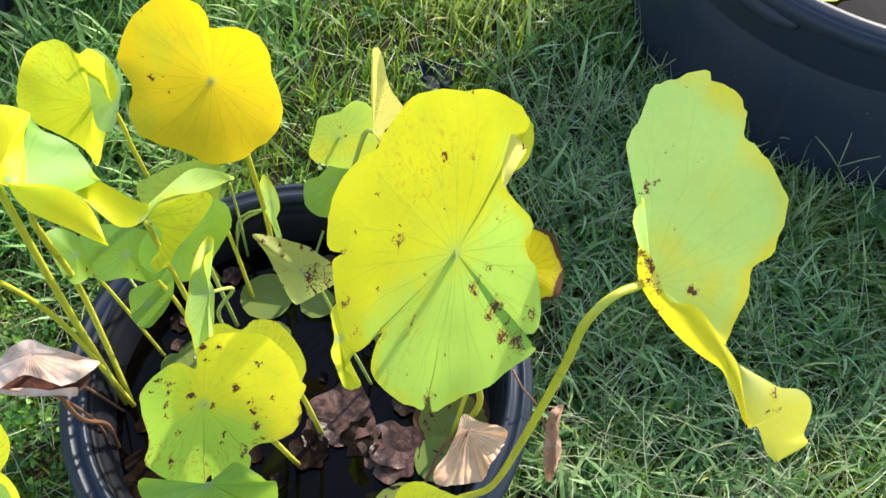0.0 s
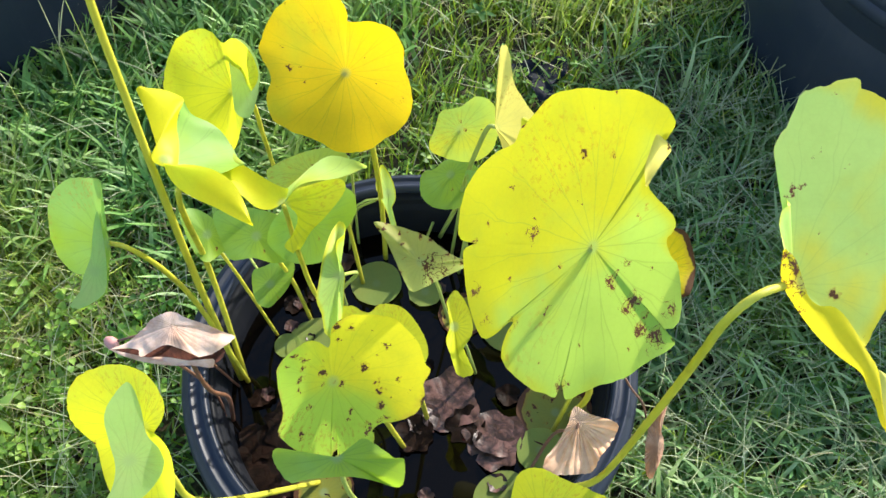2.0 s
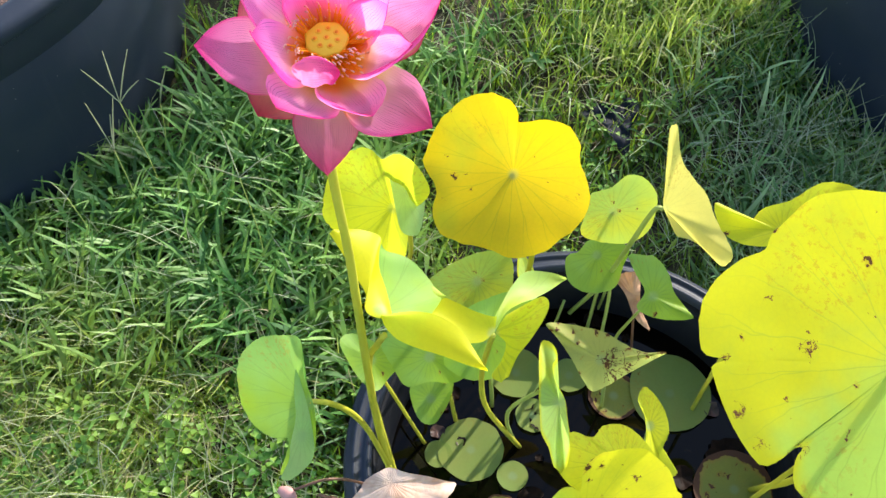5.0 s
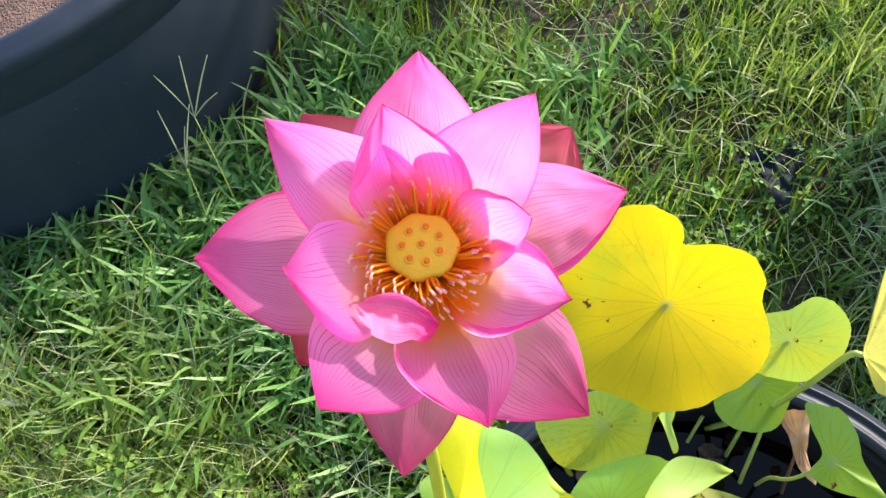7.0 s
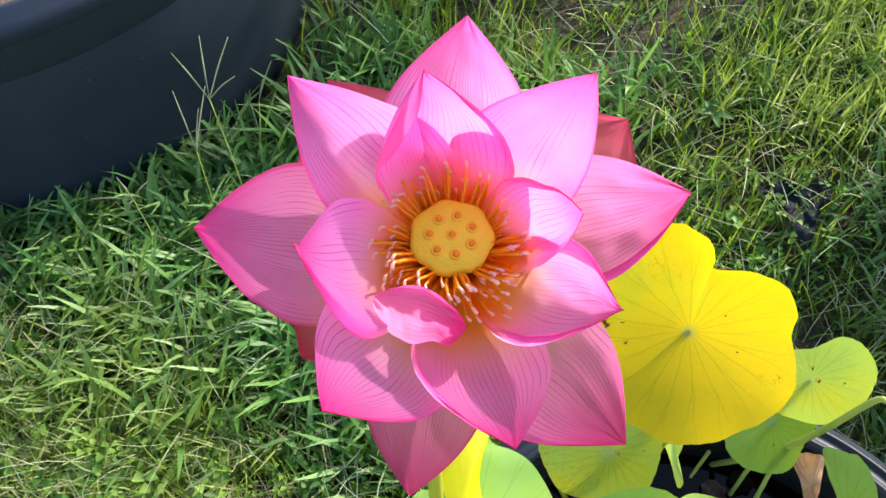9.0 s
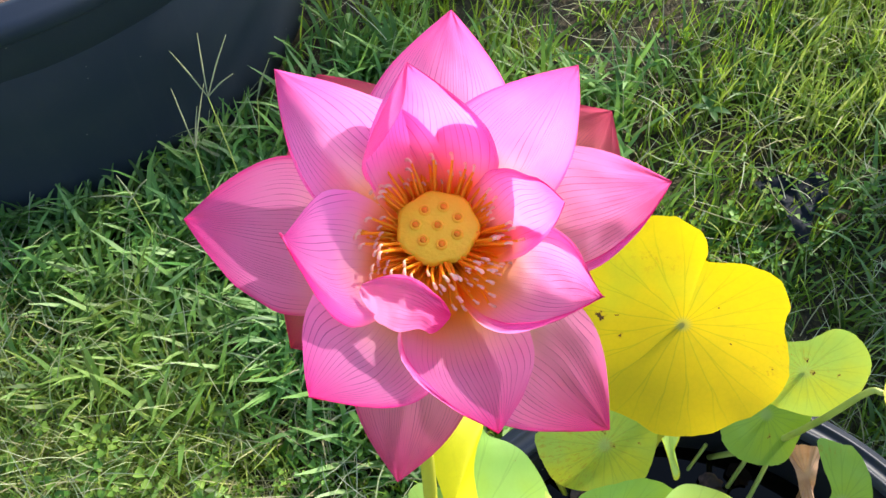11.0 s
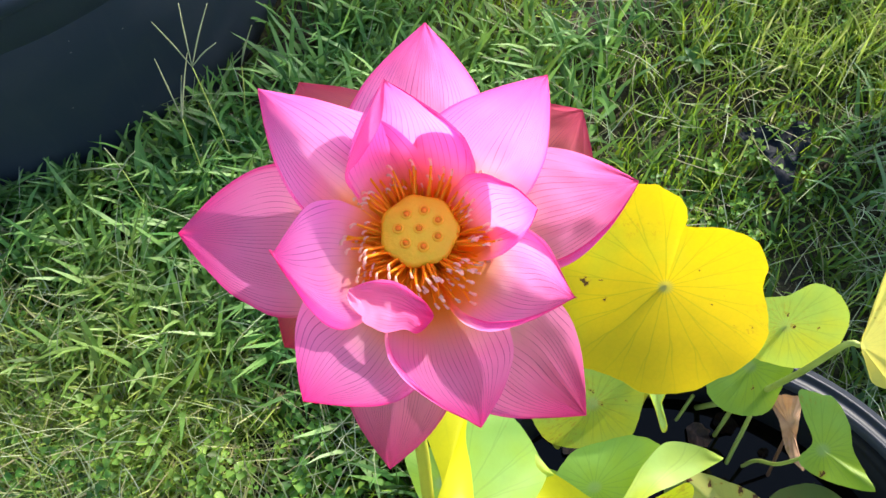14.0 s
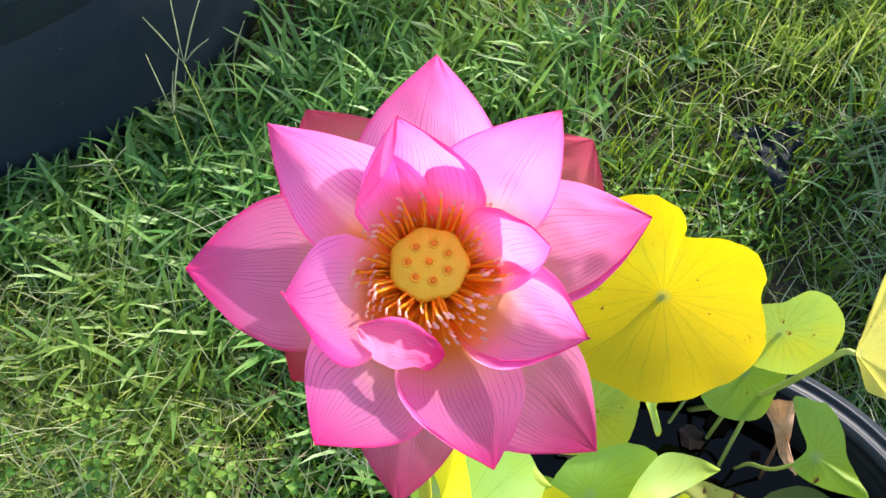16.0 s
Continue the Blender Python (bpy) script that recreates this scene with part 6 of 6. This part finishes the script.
rosette((-0.243, 1.453, 0.020), 5, 0.034, 0.012, 25, "small green weed in the lawn", M_weed)


def fern_weed(at, turn, seed):
    """A low weed with feathered leaves."""
    at = Vector(at)
    w = thing("feathery_weed", at, "low green weed with feathered leaves", "weed")
    for k in range(5):
        a = turn + (k - 2) * 0.55
        at_axis = lambda f: (math.cos(a) * 0.050 * f, math.sin(a) * 0.050 * f, 0.030 * math.sin(2.2 * f) + 0.012)
        verts, faces = [at_axis(i / 12) for i in range(13)], []
        for i in range(12):
            f = (i + 1) / 12
            r, z = 0.050 * f, 0.030 * math.sin(2.2 * f) + 0.012
            reach = 0.010 * math.sin(math.pi * min(1, 0.15 + 0.85 * f)) + 0.002
            for side in (-1, 1):
                b = len(verts)
                for rr, ww in ((r, reach * 0.6), (r + 0.003, reach), (r + 0.004, reach * 0.6)):
                    verts.append((math.cos(a) * rr - math.sin(a) * ww * side, math.sin(a) * rr + math.cos(a) * ww * side, z))
                faces.append((i, b, b + 1, b + 2, i + 1))
        part("frond", mesh_of("frond", verts, faces, M_weed), w, Matrix.Translation(at))
    part("shoot", tube("fern_shoot", [at + Vector((0, 0, -0.004)), at + Vector((0, 0, 0.02))], [0.0016, 0.0012], M_petiole_thin, 6, 6), w)


fern_weed((0.334, 0.543, 0.030), 0.9, 1)
fern_weed((0.300, 0.542, 0.030), 0.2, 2)


def tub_pads():
    rng = random.Random(4)
    for k in range(26):
        a, r = rng.uniform(0, 6.28), 0.44 * math.sqrt(rng.random()) * 0.90
        x, y, z = RIGHT_TUB.x + r * math.cos(a), RIGHT_TUB.y + r * math.sin(a), 0.396 + 0.0012 * (k % 5)
        spokes = [(j * 20, 100 * 0.045 * (1 + 0.03 * rng.uniform(-1, 1)), 0.2) for j in range(18)]
        pad = thing("floating_pad", (x, y, z), "pale green round pad floating in the tub", "leaf", "pads floating in the tub")
        part("blade", blade_mesh("tub_pad", M_pale, 0, spokes, rings=6, around=48, wave=0.001, seed=k), pad, Matrix.Translation((x, y, z)))


tub_pads()


def black_scrap():
    at = Vector((-0.072, 1.316, 0.020))
    ob = thing("plastic_scrap", at, "crumpled scrap of black plastic in the grass", "scrap")
    spokes = [(k * 36, 3.0 + 2.2 * (k % 3), 0.6 + 0.9 * (k % 2)) for k in range(10)]
    part("sheet", blade_mesh("scrap", M_scrap, 0, spokes, rings=10, around=60, crumple=0.02, seed=5), ob, Matrix.Translation(at + Vector((0, 0, 0.03))))


black_scrap()


def dead_stalks():
    """Thin brown dead stalks round the rim and in the water."""
    for k, (pts, r) in enumerate([
            ([(0.167, 0.586, 0.330), (0.186, 0.563, 0.325), (0.210, 0.553, 0.300), (0.227, 0.545, 0.250)], 0.0016),
            ([(-0.431, 0.398, 0.440), (-0.385, 0.408, 0.380), (-0.362, 0.415, 0.280), (-0.356, 0.399, 0.200)], 0.0022),
            ([(-0.282, 0.733, 0.200), (-0.272, 0.745, 0.300), (-0.251, 0.745, 0.340), (-0.230, 0.749, 0.350)], 0.0018),
            ([(-0.318, 0.774, 0.200), (-0.308, 0.768, 0.300), (-0.290, 0.756, 0.420)], 0.0022),
            ([(-0.272, 0.752, 0.200), (-0.269, 0.752, 0.320), (-0.254, 0.725, 0.440)], 0.0022),
            ([(-0.104, 0.812, 0.200), (-0.104, 0.790, 0.300), (-0.110, 0.769, 0.360)], 0.0022),
            ([(-0.159, 0.800, 0.240), (-0.169, 0.775, 0.200)], 0.0024)]):
        ob = thing("bare_stalk", pts[0] if k > 1 else pts[-1], "bare leafless lotus stalk", "stalk", "bare stalks of the pot")
        part("stalk", tube("bare_stalk", pts, [r, r * 0.9], M_stalk_brown if k < 2 else M_petiole_thin, 8), ob)


dead_stalks()


# ---- unseen tree, added beyond the lawn to throw shade beside the mulch tub ----
def shade_tree(at, crown, reach, height, count):
    rng = random.Random(17)
    at, crown = Vector(at), Vector(crown)
    tree = thing("tree", at, "unseen leafy tree added beyond the tubs to shade the lawn", "tree")
    fork = at + (crown - at) * 0.62
    part("trunk", tube("tree_trunk", [at + Vector((0, 0, -0.05)), at + Vector((0.03, -0.02, 0.7)), fork], [0.055, 0.042, 0.030], M_bark, 12, 16), tree)
    ends = []
    for k in range(9):
        a = 2 * math.pi * k / 9 + rng.uniform(-0.3, 0.3)
        end = crown + Vector((math.cos(a) * reach * rng.uniform(0.6, 0.9), math.sin(a) * reach * rng.uniform(0.6, 0.9), height * rng.uniform(-0.6, 0.8)))
        middle = (fork + end) / 2 + Vector((0, 0, 0.10))
        part("limb", tube("tree_limb", [fork, middle, end], [0.020, 0.012, 0.004], M_bark, 8, 12), tree)
        ends += [end, middle.lerp(end, 0.5), crown + (end - crown) * 0.4]
    verts, faces = [], []
    for k in range(count):
        hub = ends[k % len(ends)]
        while True:
            q = Vector([rng.gauss(0, 0.45) for _ in range(3)])
            p = hub + Vector((q.x * reach * 0.62, q.y * reach * 0.62, q.z * height * 0.7))
            off = p - crown
            if (off.x / reach) ** 2 + (off.y / reach) ** 2 + (off.z / height) ** 2 < 1.0 + 0.25 * noise.noise(off * 5):
                break
        fr = frame_from((rng.gauss(0, 0.6), rng.gauss(0, 0.6), 1), p) @ pose(0, 0, 0, 0, 0, rng.uniform(0, 360))
        ln, wd, b = rng.uniform(0.07, 0.12), rng.uniform(0.035, 0.055), len(verts)
        for x, y, z in ((0, 0, 0), (0.35, 0.5, 0.08), (0.72, 0.38, 0.04), (1, 0, -0.08), (0.72, -0.38, 0.04), (0.35, -0.5, 0.08)):
            verts.append(fr @ Vector((x * ln, y * wd, z * ln)))
        faces += [(b, b + 1, b + 2, b + 3), (b, b + 3, b + 4, b + 5)]
    part("crown", mesh_of("tree_crown", verts, faces, M_foliage), tree, None, "loose crown of small green leaves")


shade_tree((1.02, 6.25, 0.0), (0.98, 5.95, 2.55), 0.72, 0.50, 1900)
